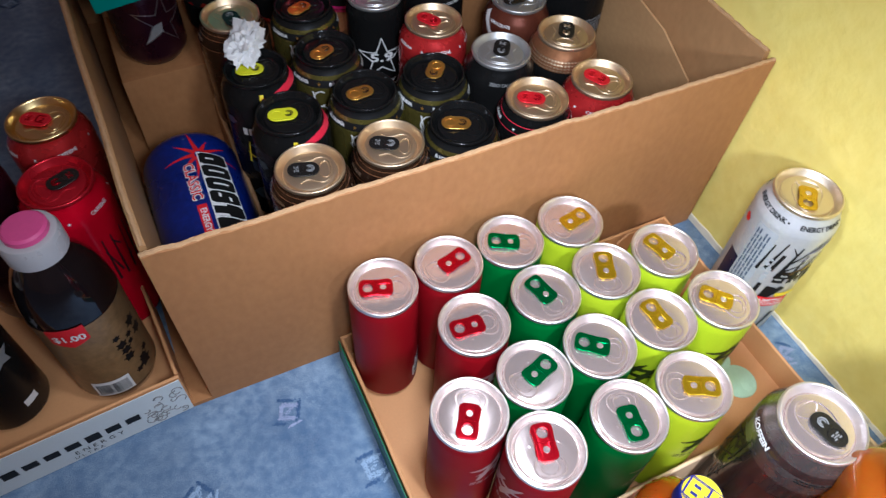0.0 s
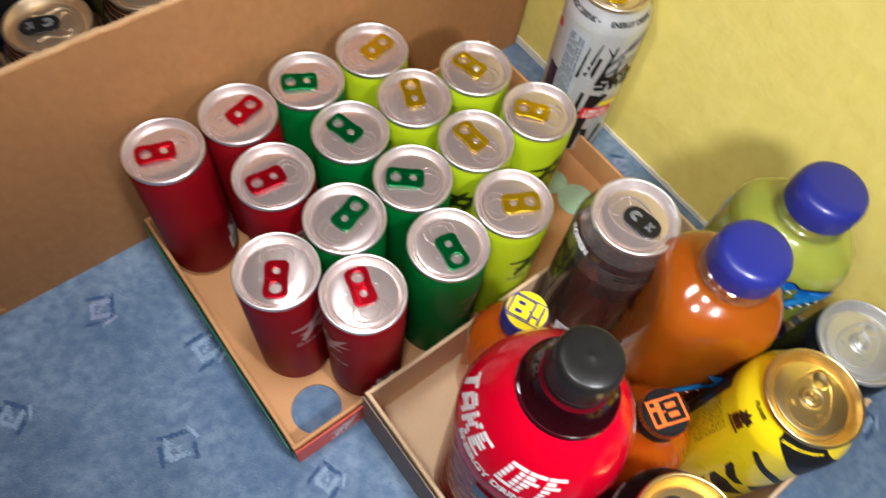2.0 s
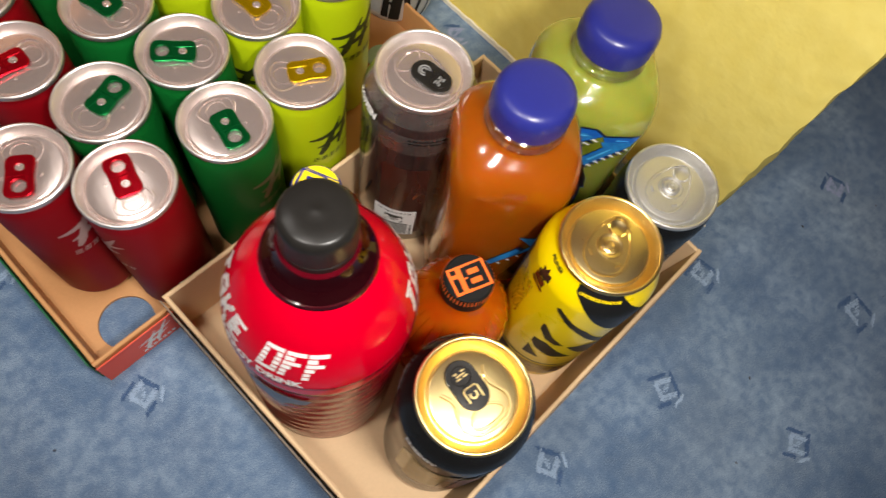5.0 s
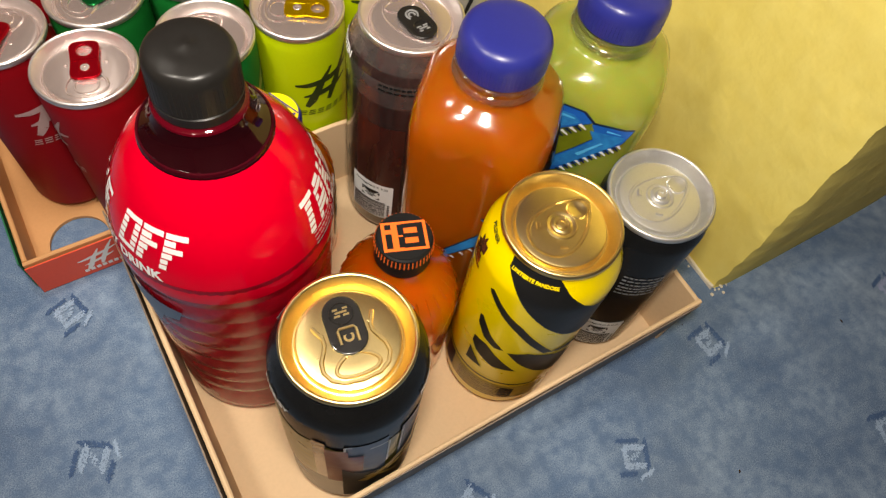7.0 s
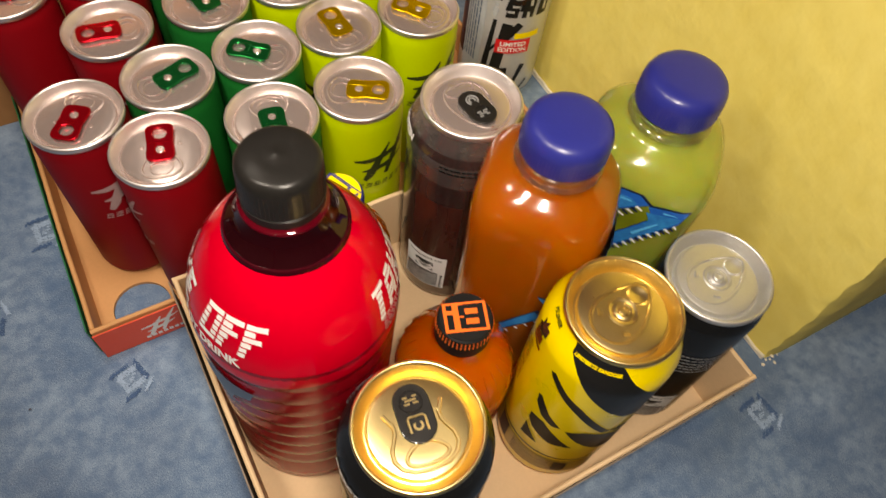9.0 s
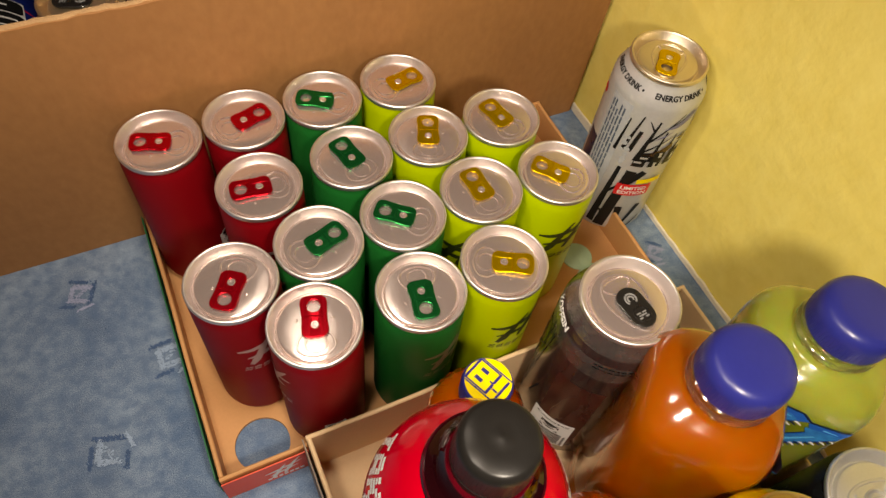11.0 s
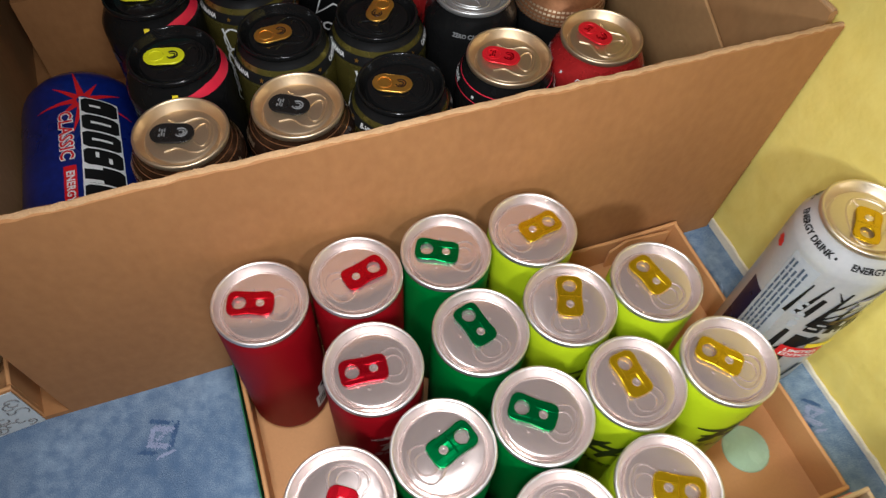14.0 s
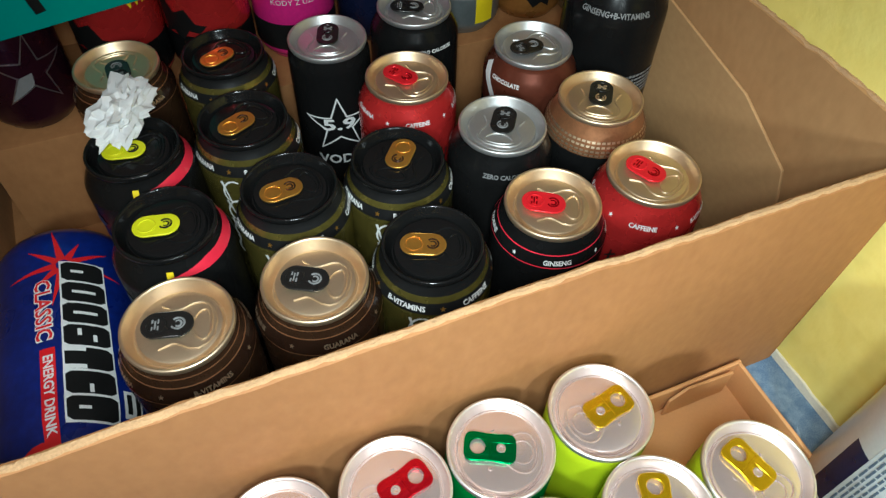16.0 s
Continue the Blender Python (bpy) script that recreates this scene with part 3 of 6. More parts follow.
def tab_mesh(mat, shape):
    def make():
        if shape == "waist":
            pts = []
            for i in range(48):
                t = 2 * math.pi * i / 48
                c, s = math.cos(t), math.sin(t)
                x = 0.0052 + 0.0122 * math.copysign(abs(c) ** 0.55, c)
                y = (0.0064 + 0.0023 * abs(c)) * math.copysign(abs(s) ** 0.55, s)
                pts.append((x, y))
            loops = [pts, circle(0.0112, 0, 0.0043)[::-1], circle(-0.0004, 0, 0.0024)[::-1]]
        else:
            a = 0.0070
            pts = [(0.0098 + a * math.cos(radians(d)), a * math.sin(radians(d))) for d in range(-90, 91, 12)] + [(0.0002 + a * math.cos(radians(d)), a * math.sin(radians(d))) for d in range(90, 271, 12)]
            loops = [pts]
        bm = outline(loops, 0.0013, 0.0005)
        for v in bm.verts:
            v.co.z += -0.0028 + (0.0006 if v.co.x > 0.004 else 0.0)
        if shape == "waist":
            # pressed bead across the nose and a stiffening bar between the holes
            tube([(0.0050, -0.0055, -0.0014), (0.0050, 0.0055, -0.0014)], 0.0007, bm=bm)
        else:
            ring = [(0.0098 + 0.0045 * math.cos(2 * math.pi * i / 30), 0.0045 * math.sin(2 * math.pi * i / 30), -0.0009) for i in range(30)]
            tube(ring, 0.0004, True, bm=bm)
        return finish("tab", bm, mat, 30)
    return cached(("tab", mat.name, shape), make)


def tab_mark(mat, kind):
    """Pale mark stamped on the tab's wide end."""
    def make():
        z = -0.00105
        if kind != "bracket":
            bm = tube([(0.0031 * math.cos(radians(d)), 0.0031 * math.sin(radians(d)), -0.0012) for d in range(30, 320, 15)], 0.0005)
        if kind == "bracket":
            bm = tube([(-0.0030, -0.0034, -0.0012), (0.0026, -0.0036, -0.0010), (0.0036, -0.0028, -0.0010), (0.0038, 0.0028, -0.0010), (0.0028, 0.0036, -0.0010), (-0.0026, 0.0036, -0.0012)], 0.0006)
        if kind != "plain":
            for x, a, b in ((0.0090, -0.0030, -0.0006), (0.0090, 0.0006, 0.0030), (0.0104, -0.0024, 0.0024), (0.0118, -0.0030, -0.0010), (0.0118, 0.0010, 0.0030)):
                slab(x - 0.0004, x + 0.0004, a, b, z, z + 0.0003, bm=bm)
        return finish("tab_mark", bm, mat)
    return cached(("mark", mat.name, kind), make)


def can(name, x, y, z, outer, mat, lid, tab, shape, lid_turn, label, turn=0.0, mark=None, group="", tilt=(0, 0)):
    """A drinks can: body, lid with rivet, pull tab. Prints are added by the caller."""
    top = outer[-1][0] + 0.0034
    ob = thing(name, pose(x, y, z, tilt[0], tilt[1], 0), label, "drink can", group)
    put("body", body_mesh(outer, mat, id(outer)), ob, pose(0, 0, 0, 0, 0, turn))
    l = put("lid", lid_mesh(lid, outer is SLIM, "bare" if shape == "torn" else "arms" if mark and lid is not M_ALU else "egg"), ob, pose(0, 0, top, 0, 0, lid_turn))
    put("rim", rim_mesh(M_RIM if lid is M_ALU else lid, outer is SLIM), l)
    put("rivet", rivet_mesh(lid if mark is None else mark), l)
    t = put("tab", tab_mesh(tab, shape), l) if shape != "torn" else None
    if mark:
        put("stamped_mark", tab_mark(mark, "bracket" if lid is M_GOLD else "plain" if tab in (M_TAB_GOLD, M_TAB_LEMON) else "ring"), t)
    return ob


def on_can(ob, key, name, make, mat, turn=0.0, label=""):
    """One printed field on a can, its mesh shared by all cans with the same key."""
    me = cached(("print", key, mat.name), lambda: finish(name, make(), mat, 40))
    b = next(c for c in ob.children if c.name.startswith("body"))
    return put(name, me, b, pose(0, 0, 0, 0, 0, turn), label)


def neck_text(ob, outer, text, z, size, mat, angle=0, repeat=1, squeeze=1.0, bold=0.0):
    def make():
        return wrap(letters(text, size, squeeze, bold), outer, 0, z, 0.0004)
    for k in range(repeat):
        on_can(ob, ("txt", text, z, size, id(outer)), "lettering", make, mat, angle + 360 * k / repeat)


def band(outer, z0, z1, lift=0.0002):
    zs = [z0 + (z1 - z0) * i / 4 for i in range(5)]
    return lathe([(radius_at(outer, z) + lift, z) for z in zs], 56)


def star(x, y, r, inner=0.42, n=5, turn=90):
    return [((r if i % 2 == 0 else r * inner) * math.cos(radians(turn + i * 180 / n)) + x, (r if i % 2 == 0 else r * inner) * math.sin(radians(turn + i * 180 / n)) + y) for i in range(2 * n)]


def barcode():
    rnd = random.Random(5)
    out, x = [], -0.0085
    while x < 0.0085:
        w = rnd.choice((0.0003, 0.0005, 0.0008))
        out.append(rect(w, 0.010, x + w / 2, -0.003))
        x += w + rnd.choice((0.0004, 0.0006))
    return out


def deposit_label(ob, outer, z, angle, k=1.0):
    """White barcode field with the small deposit mark over it."""
    def grow(shapes):
        return [[(x * k, y * k) for x, y in q] for q in shapes]

    on_can(ob, ("dep", z, id(outer)), "barcode_label", lambda: wrap(polygons(grow([rect(0.021, 0.016, 0, -0.003), rect(0.014, 0.011, 0, 0.0105)])), outer, 0, z, 0.0003, 0.004), M_WHITE, angle, "white barcode label")
    on_can(ob, ("depbars", z, id(outer)), "barcode", lambda: wrap(polygons(grow(barcode() + [[(-0.0055, 0.0150), (0.0055, 0.0150), (0.0010, 0.0105), (-0.0010, 0.0105)], [(-0.0010, 0.0100), (0.0010, 0.0100), (0.0050, 0.0066), (-0.0050, 0.0066)]])), outer, 0, z, 0.0006), M_INK, angle)


def ladder_label(ob, outer, z, angle, k=1.0):
    """White field with a barcode that lies on its side, the deposit mark and its line of text."""
    rnd = random.Random(8)
    rungs, y = [], -0.0122
    while y < -0.0004:
        h = rnd.choice((0.00025, 0.0004, 0.0007))
        rungs.append(rect(0.0165, h, -0.001, y + h / 2))
        y += h + rnd.choice((0.0003, 0.0005))
    rungs += [rect(0.0011, 0.0010, 0.0088, -0.0112 + 0.0016 * i) for i in range(7)]
    rungs += [[(-0.0045, 0.0082), (0.0045, 0.0082), (0.0022, 0.0058), (-0.0022, 0.0058)], rect(0.0040, 0.0006, 0, 0.0049), rect(0.0056, 0.0006, 0, 0.0038), rect(0.0030, 0.0006, 0, 0.0027), [(-0.0045, 0.0075), (-0.0034, 0.0060), (-0.0045, 0.0045)], [(0.0045, 0.0075), (0.0045, 0.0045), (0.0034, 0.0060)], [(-0.0045, 0.0012), (-0.0045, 0.0030), (-0.0026, 0.0012)], [(0.0045, 0.0012), (0.0026, 0.0012), (0.0045, 0.0030)]]
    rungs = [[(x * k, v * k) for x, v in q] for q in rungs]
    on_can(ob, ("lad", z, id(outer)), "barcode_label", lambda: wrap(polygons([rect(0.021 * k, 0.0264 * k)]), outer, 0, z, 0.0003, 0.004), M_WHITE, angle, "white barcode label")
    on_can(ob, ("ladbars", z, id(outer)), "barcode", lambda: wrap(polygons(rungs), outer, 0, z, 0.0006, 0.003), M_INK, angle)
    on_can(ob, ("ladtext", z, id(outer)), "lettering", lambda: wrap(letters("Einwegpfand \u20ac 0,25", 0.0021 * k, 1, 0.00004), outer, 0, z + 0.0108 * k, 0.0006), M_INK, angle)


# ---- hash-marked slim cans in the printed tray
def hash_mark():
    """The brushed sign on the cans: leaning strokes crossing two long bars, swelling and tapering."""
    out = []
    for line in (((0.0005, -0.0150, 0.0030), (0.0050, -0.0040, 0.0054), (0.0120, 0.0100, 0.0034), (0.0185, 0.0200, 0.0010)),
                 ((-0.0135, -0.0175, 0.0030), (-0.0100, -0.0120, 0.0056), (-0.0040, 0.0010, 0.0046), (0.0030, 0.0125, 0.0014)),
                 ((-0.0195, 0.0010, 0.0016), (-0.0120, 0.0012, 0.0036), (0.0020, 0.0036, 0.0046), (0.0120, 0.0060, 0.0030), (0.0205, 0.0095, 0.0008)),
                 ((-0.0150, -0.0085, 0.0010), (-0.0080, -0.0072, 0.0040), (0.0040, -0.0052, 0.0042), (0.0150, -0.0015, 0.0010))):
        out += [stroke(x0, y0, x1, y1, w0, w1) for (x0, y0, w0), (x1, y1, w1) in zip(line, line[1:])]
    return out


SLIM_ROWS = [  # kind, x, y, direction of the tab, direction of the print
    ("red", 0.004, -0.001, 163, 61), ("red", 0.058, -0.001, 14, 60), ("green", 0.1115, -0.001, 153, 20), ("lime", 0.166, -0.002, 10, 100),
    ("red", 0.0515, -0.057, 175, -70), ("green", 0.112, -0.055, 105, 120), ("lime", 0.1655, -0.055, 68, -62), ("lime", 0.219, -0.057, 105, 80),
    ("green", 0.0715, -0.109, 17, 160), ("green", 0.125, -0.1085, 142, 60), ("lime", 0.1785, -0.108, 95, -140), ("lime", 0.232, -0.113, 131, -88),
    ("red", 0.018, -0.1165, -124, -68), ("red", 0.052, -0.1585, 75, 172), ("green", 0.114, -0.161, -100, -62), ("lime", 0.1675, -0.161, -29, -80),
]
SLIM_KIND = {"red": (M_RED, M_TAB_RED, M_DULLSILVER, "satin dark red slim drink can with a red ring pull"), "green": (M_GREEN, M_TAB_GREEN, M_DULLGREEN, "satin green slim drink can with a green ring pull"), "lime": (M_LIME, M_TAB_YELLOW, M_DARKINK, "satin lime yellow slim drink can with a yellow ring pull")}
for kind, x, y, lt, pt in SLIM_ROWS:
    mat, tab, ink, lab = SLIM_KIND[kind]
    c = can("slim_can", x, y, 0.0032, SLIM, mat, M_ALU, tab, "waist", lt, lab, group=kind + " slim cans in the tray")
    on_can(c, ("hash", kind), "printed_sign", lambda: wrap(polygons(hash_mark()), SLIM, 0, 0.0965, 0.0003, 0.003), ink, pt)
    on_can(c, ("word", kind), "printed_wordmark", lambda: wrap(polygons([rect(0.0040, 0.0008, -0.0162 + 0.0054 * i + y * 0.2, y) for i in range(7) for y in (-0.0016, 0.0002, 0.0018)]), SLIM, 0, 0.0735, 0.0003), ink, pt)
    deposit_label(c, SLIM, 0.030, pt + (265 if pt == 61 else 95))


# ---------------------------------------------------------------- cartons
def edge_strip(length, height, thick, seed=0, axis="x"):
    """The pale torn line along a board's top."""
    n = max(8, int(length / 0.004))
    pts = []
    for i in range(n + 1):
        u = length * i / n
        h = height + 0.0018 * (noise.noise(Vector((u * 60, seed, 0))) + 0.6 * noise.noise(Vector((u * 220, seed, 4))))
        w = 0.0016 * noise.noise(Vector((u * 9, seed, 8))) + thick / 2 + 0.0010 * noise.noise(Vector((u * 400, seed, 2)))
        pts.append((u, w, h - 0.0006) if axis == "x" else (-w, u, h - 0.0006))
    return tube(pts, thick * 0.36, seg=6)


def build_big_box():
    x0, x1, y0, y1, h = -0.142, 0.366, 0.036, 0.62, 0.214
    box = thing("cardboard_box", pose(0, 0, 0), "large open brown corrugated cardboard box beside the yellow wall", "cardboard box")
    part("bottom_panel", slab(x0 - 0.020, x1, y0, y1, 0.0002, 0.005), M_CARD, box)
    # the front leans out a little at the top
    lean = 2.2
    f = part("front_panel", sheet(x1 - x0, h, 0.005, seed=1), M_CARD, box, m=pose(x0, y0, 0.0003, lean, 0, 0))
    part("torn_edge", edge_strip(x1 - x0, h, 0.005, seed=1), M_CARD_EDGE, f)
    part("back_panel", sheet(x1 - x0 + 0.018, h, 0.005, seed=2), M_CARD, box, m=pose(x0 - 0.018, y1 - 0.005, 0.0053))
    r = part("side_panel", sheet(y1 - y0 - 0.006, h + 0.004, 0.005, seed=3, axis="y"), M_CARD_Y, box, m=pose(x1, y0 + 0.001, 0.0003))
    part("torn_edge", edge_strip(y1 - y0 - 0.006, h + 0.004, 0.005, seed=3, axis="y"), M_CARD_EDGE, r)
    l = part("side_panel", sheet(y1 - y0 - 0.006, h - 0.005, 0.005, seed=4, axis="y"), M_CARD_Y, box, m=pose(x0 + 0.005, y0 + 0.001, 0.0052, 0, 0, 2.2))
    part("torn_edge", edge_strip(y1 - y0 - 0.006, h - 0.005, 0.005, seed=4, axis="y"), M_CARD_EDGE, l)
    # inner flap folded down against the wall side
    flap = outline([[(0.0, 0.0), (0.20, 0.0), (0.20, 0.150), (0.060, 0.125), (0.012, 0.100), (0.0, 0.055)]], 0.0022, 0.0006)
    part("inner_flap", flap, M_FLAP, box, m=pose(0.3588, 0.082, 0.048, 90, 0, 90) @ pose(0, 0, 0, -4, 0, 0))
    flap2 = outline([[(0.0, 0.0), (0.24, 0.0), (0.24, 0.055), (0.0, 0.040)]], 0.0024, 0.0006)
    part("inner_flap", flap2, M_FLAP, box, m=pose(0.345, 0.070, 0.006, 80, 0, 90))
    return box


build_big_box()

# divider, and the low carton at the back on which a second row stands
div = thing("cardboard_divider", pose(-0.049, 0.048, 0.0055), "thin brown cardboard divider standing inside the large box", "cardboard divider")
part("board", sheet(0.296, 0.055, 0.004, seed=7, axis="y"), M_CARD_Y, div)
part("torn_edge", edge_strip(0.296, 0.055, 0.004, seed=7, axis="y"), M_CARD_EDGE, div)
step = thing("flat_carton", pose(0, 0, 0.0052), "closed flat brown carton under the rear cans", "carton")
part("carton_body", slab(-0.132, 0.355, 0.352, 0.612, 0, 0.0948, 0.0012), M_CARD, step)
part("carton_tape", slab(-0.13, 0.354, 0.47, 0.51, 0.0949, 0.0952), M_CARD_TAN, step)


def tray_walls(ob, w, d, h, t, inside, seeds=0):
    """Four low boards of a tray with its origin at the front left corner."""
    for nm, m in (("front_wall", pose(0, 0, 0)), ("back_wall", pose(0, d - t, 0))):
        part(nm, sheet(w, h, t, 0.0006, seeds + 11, "x"), inside, ob, m=m)
    for nm, m in (("left_wall", pose(t, t, 0)), ("right_wall", pose(w, t, 0))):
        part(nm, sheet(d - 2 * t, h, t, 0.0006, seeds + 13, "y"), inside, ob, m=m)


# the printed tray of slim cans
TX0, TX1, TY0, TY1 = -0.026, 0.322, -0.187, 0.032
tray = thing("can_tray", pose(TX0, TY0, 0.0004), "shallow cardboard can tray with red end and green side print", "cardboard tray")
w, d = TX1 - TX0, TY1 - TY0
part("bottom", outline([[(0.002, 0.002), (w - 0.002, 0.002), (w - 0.002, d - 0.002), (0.002, d - 0.002)], circle(0.030, 0.023, 0.0185, 28)[::-1]], 0.0024), M_CARD_TAN, tray)
tray_walls(tray, w, d, 0.032, 0.0028, M_CARD_TAN)
part("red_print", slab(0.0, w, -0.0026, -0.0018, 0.0006, 0.0308), M_RED_CARD, tray, "red printed end of the tray")
part("green_print", slab(-0.0026, -0.0018, 0.003, d - 0.003, 0.0006, 0.0308), M_GREEN_CARD, tray, "green printed side of the tray")
bm = polygons(hash_mark())
part("printed_sign", bm, M_WHITE, tray, m=pose(0.038, -0.0030, 0.018, 90, 0, 0) @ Matrix.Diagonal((0.62, 0.62, 1, 1)))
part("printed_wordmark", polygons([rect(0.0026, 0.003, -0.010 + 0.0036 * i, 0) for i in range(7)]), M_WHITE, tray, m=pose(0.038, -0.0030, 0.0065, 90, 0, 0))
part("corner_flap", outline([[(0, 0), (0.05, 0), (0.05, 0.026), (0.012, 0.030), (0, 0.020)]], 0.002, 0.0003), M_CARD_TAN, tray, m=pose(w - 0.060, d - 0.0052, 0.004, 90, 0, 0))
for x, y, r in ((0.285, -0.113, 0.013), (0.289, -0.139, 0.0165)):
    g = thing("glue_spot", pose(x, y, 0.0029), "flat pale mint glue spot on the tray bottom", "glue spot", "glue spots")
    part("spot", lathe([(r, 0), (r * 0.96, 0.0007), (r * 0.6, 0.0010), (0, 0.0010)], 28), M_MINT, g)

# the small box with mixed bottles and cans
SX0, SX1, SY0, SY1 = 0.030, 0.312, -0.402, -0.190
sbox = thing("small_carton_tray", pose(SX0, SY0, 0.0004), "low open cardboard carton holding bottles and cans", "cardboard tray")
w, d = SX1 - SX0, SY1 - SY0
part("bottom", slab(0.001, w - 0.001, 0.0065, d - 0.001, 0, 0.0028), M_CARD_IN, sbox)
tray_walls(sbox, w, d, 0.063, 0.0028, M_CARD_IN, 20)
# its front flares outwards
FLARE = pose(0, 0.0055, 0.0003, 5, 0, 0)
next(k for k in sbox.children if k.name.startswith("front_wall")).matrix_local = FLARE
part("speckled_print", slab(-0.0026, -0.0018, 0.002, d - 0.001, 0.0006, 0.0612), M_GREY_CARD, sbox, "speckled grey print on the carton side")
part("speckled_print", slab(0.0005, w - 0.001, -0.0012, -0.0004, 0.0006, 0.0606), M_GREY_CARD, sbox, m=FLARE)

# the white printed tray beside the large box
ltray = thing("white_can_tray", pose(-0.158, 0.038, 0.0004, 0, 0, 5), "shallow tray with white printed front on the carpet", "cardboard tray")
lm = pose(-0.40, 0, 0)
part("bottom", slab(-0.40, 0, 0.001, 0.27, 0, 0.0026), M_CARD_TAN, ltray)
part("front_wall", sheet(0.40, 0.052, 0.0028, 0.0008, 31), M_CARD_TAN, ltray, m=lm)
part("right_wall", sheet(0.266, 0.052, 0.0028, 0.0008, 32, "y"), M_CARD_TAN, ltray, m=pose(0, 0.003, 0))
part("left_wall", sheet(0.266, 0.052, 0.0028, 0.0008, 33, "y"), M_CARD_TAN, ltray, m=pose(-0.397, 0.003, 0))
part("back_wall", sheet(0.40, 0.052, 0.0028, 0.0008, 34), M_CARD_TAN, ltray, m=pose(-0.40, 0.2695, 0))
part("white_print", slab(-0.399, -0.001, -0.0026, -0.0018, 0.0006, 0.0505), M_WHITE_CARD, ltray, "white printed front of the tray")
# dark print as plain bars
words = [rect(0.0112, 0.0105 if i in (2, 6) else 0.0085, -0.045 - 0.0155 * i, 0.0245) for i in range(8)]
part("printed_wordmark", polygons(words), M_INK, ltray, m=pose(0, -0.0030, 0, 90, 0, 0))
part("lettering", letters("E N E R G Y", 0.0075), M_INK, ltray, m=pose(-0.075, -0.0030, 0.0125, 90, 0, 0))
part("lettering", letters("U L T R A", 0.0055), M_INK, ltray, m=pose(-0.085, -0.0030, 0.0055, 90, 0, 0))
rnd = random.Random(4)
curls = bmesh.new()
for i in range(26):
    cx, cz, r = rnd.uniform(-0.034, -0.004), rnd.uniform(0.004, 0.040), rnd.uniform(0.002, 0.006)
    a0 = rnd.uniform(0, 360)
    tube([(cx + r * math.cos(radians(a0 + k * 25)) * (1 - k * 0.06), -0.0028, cz + r * math.sin(radians(a0 + k * 25)) * (1 - k * 0.06)) for k in range(10)], 0.0005, seg=4, bm=curls)
part("printed_scrolls", curls, M_GREYINK, ltray)


# ---------------------------------------------------------------- cans in the large box
BZ = 0.0053


def script_strokes(n, h, seed):
    """Tall hand-drawn brand strokes, drawn as plain shapes."""
    r = random.Random(seed)
    out = []
    for i in range(n):
        x = -0.016 + 0.032 * i / max(1, n - 1)
        out.append(stroke(x + r.uniform(-0.001, 0.001), -h / 2, x + r.uniform(0.001, 0.004), h / 2, 0.0020, 0.0010))
        out.append(stroke(x, r.uniform(-h / 2, h / 2), x + 0.006, r.uniform(-h / 2, h / 2), 0.0010, 0.0016))
    return out


def cursive(n, step):
    """Loose looped handwriting running down the can."""
    out = []
    for i in range(n):
        y = (n - 1) * step / 2 - i * step
        span = ((60, 330), (40, 400), (50, 310), (20, 300))[i % 4]
        pts = [(0.0062 * math.cos(radians(d)) + 0.0016 * math.sin(radians(d)), y + 0.0090 * math.sin(radians(d))) for d in range(span[0], span[1], 24)]
        out += [stroke(*a, *b, 0.0015, 0.0011) for a, b in zip(pts, pts[1:])]
        out.append(stroke(-0.0060, y + 0.0080, -0.0030 + 0.002 * (i % 2), y - 0.0080, 0.0018, 0.0008))
    return out


def olive_can(x, y, lt, pt):
    c = can("drink_can", x, y, BZ, TALL, M_OLIVE, M_BLACKLID, M_TAB_GOLD, "stadium", lt, "tall olive black drink can with black lid and gold tab", group="olive cans in the large box", mark=M_BROWN)
    on_can(c, "olband", "shoulder_band", lambda: band(TALL, 0.1490, 0.1555), M_INK)
    on_can(c, "olrim", "black_neck", lambda: band(TALL, 0.1590, 0.1649, 0.0003), M_INK)
    for k, s in enumerate(("B-VITAMINS", "CAFFEINE", "ELECTROLYTES", "TAURINE", "GUARANA")):
        neck_text(c, TALL, s, 0.1522, 0.0041, M_WHITE, pt + 72 * k, bold=0.00015)
        on_can(c, "olstar", "printed_star", lambda: wrap(polygon(star(0, 0, 0.0017)), TALL, 0, 0.1524, 0.0005), M_TAB_GOLD, pt + 72 * k + 36)
    for k in (0, 180):
        on_can(c, "olscript", "printed_script", lambda: wrap(polygons(cursive(4, 0.0165)), TALL, 0, 0.112, 0.0004, 0.006), M_WHITE, -122 + k)
    return c


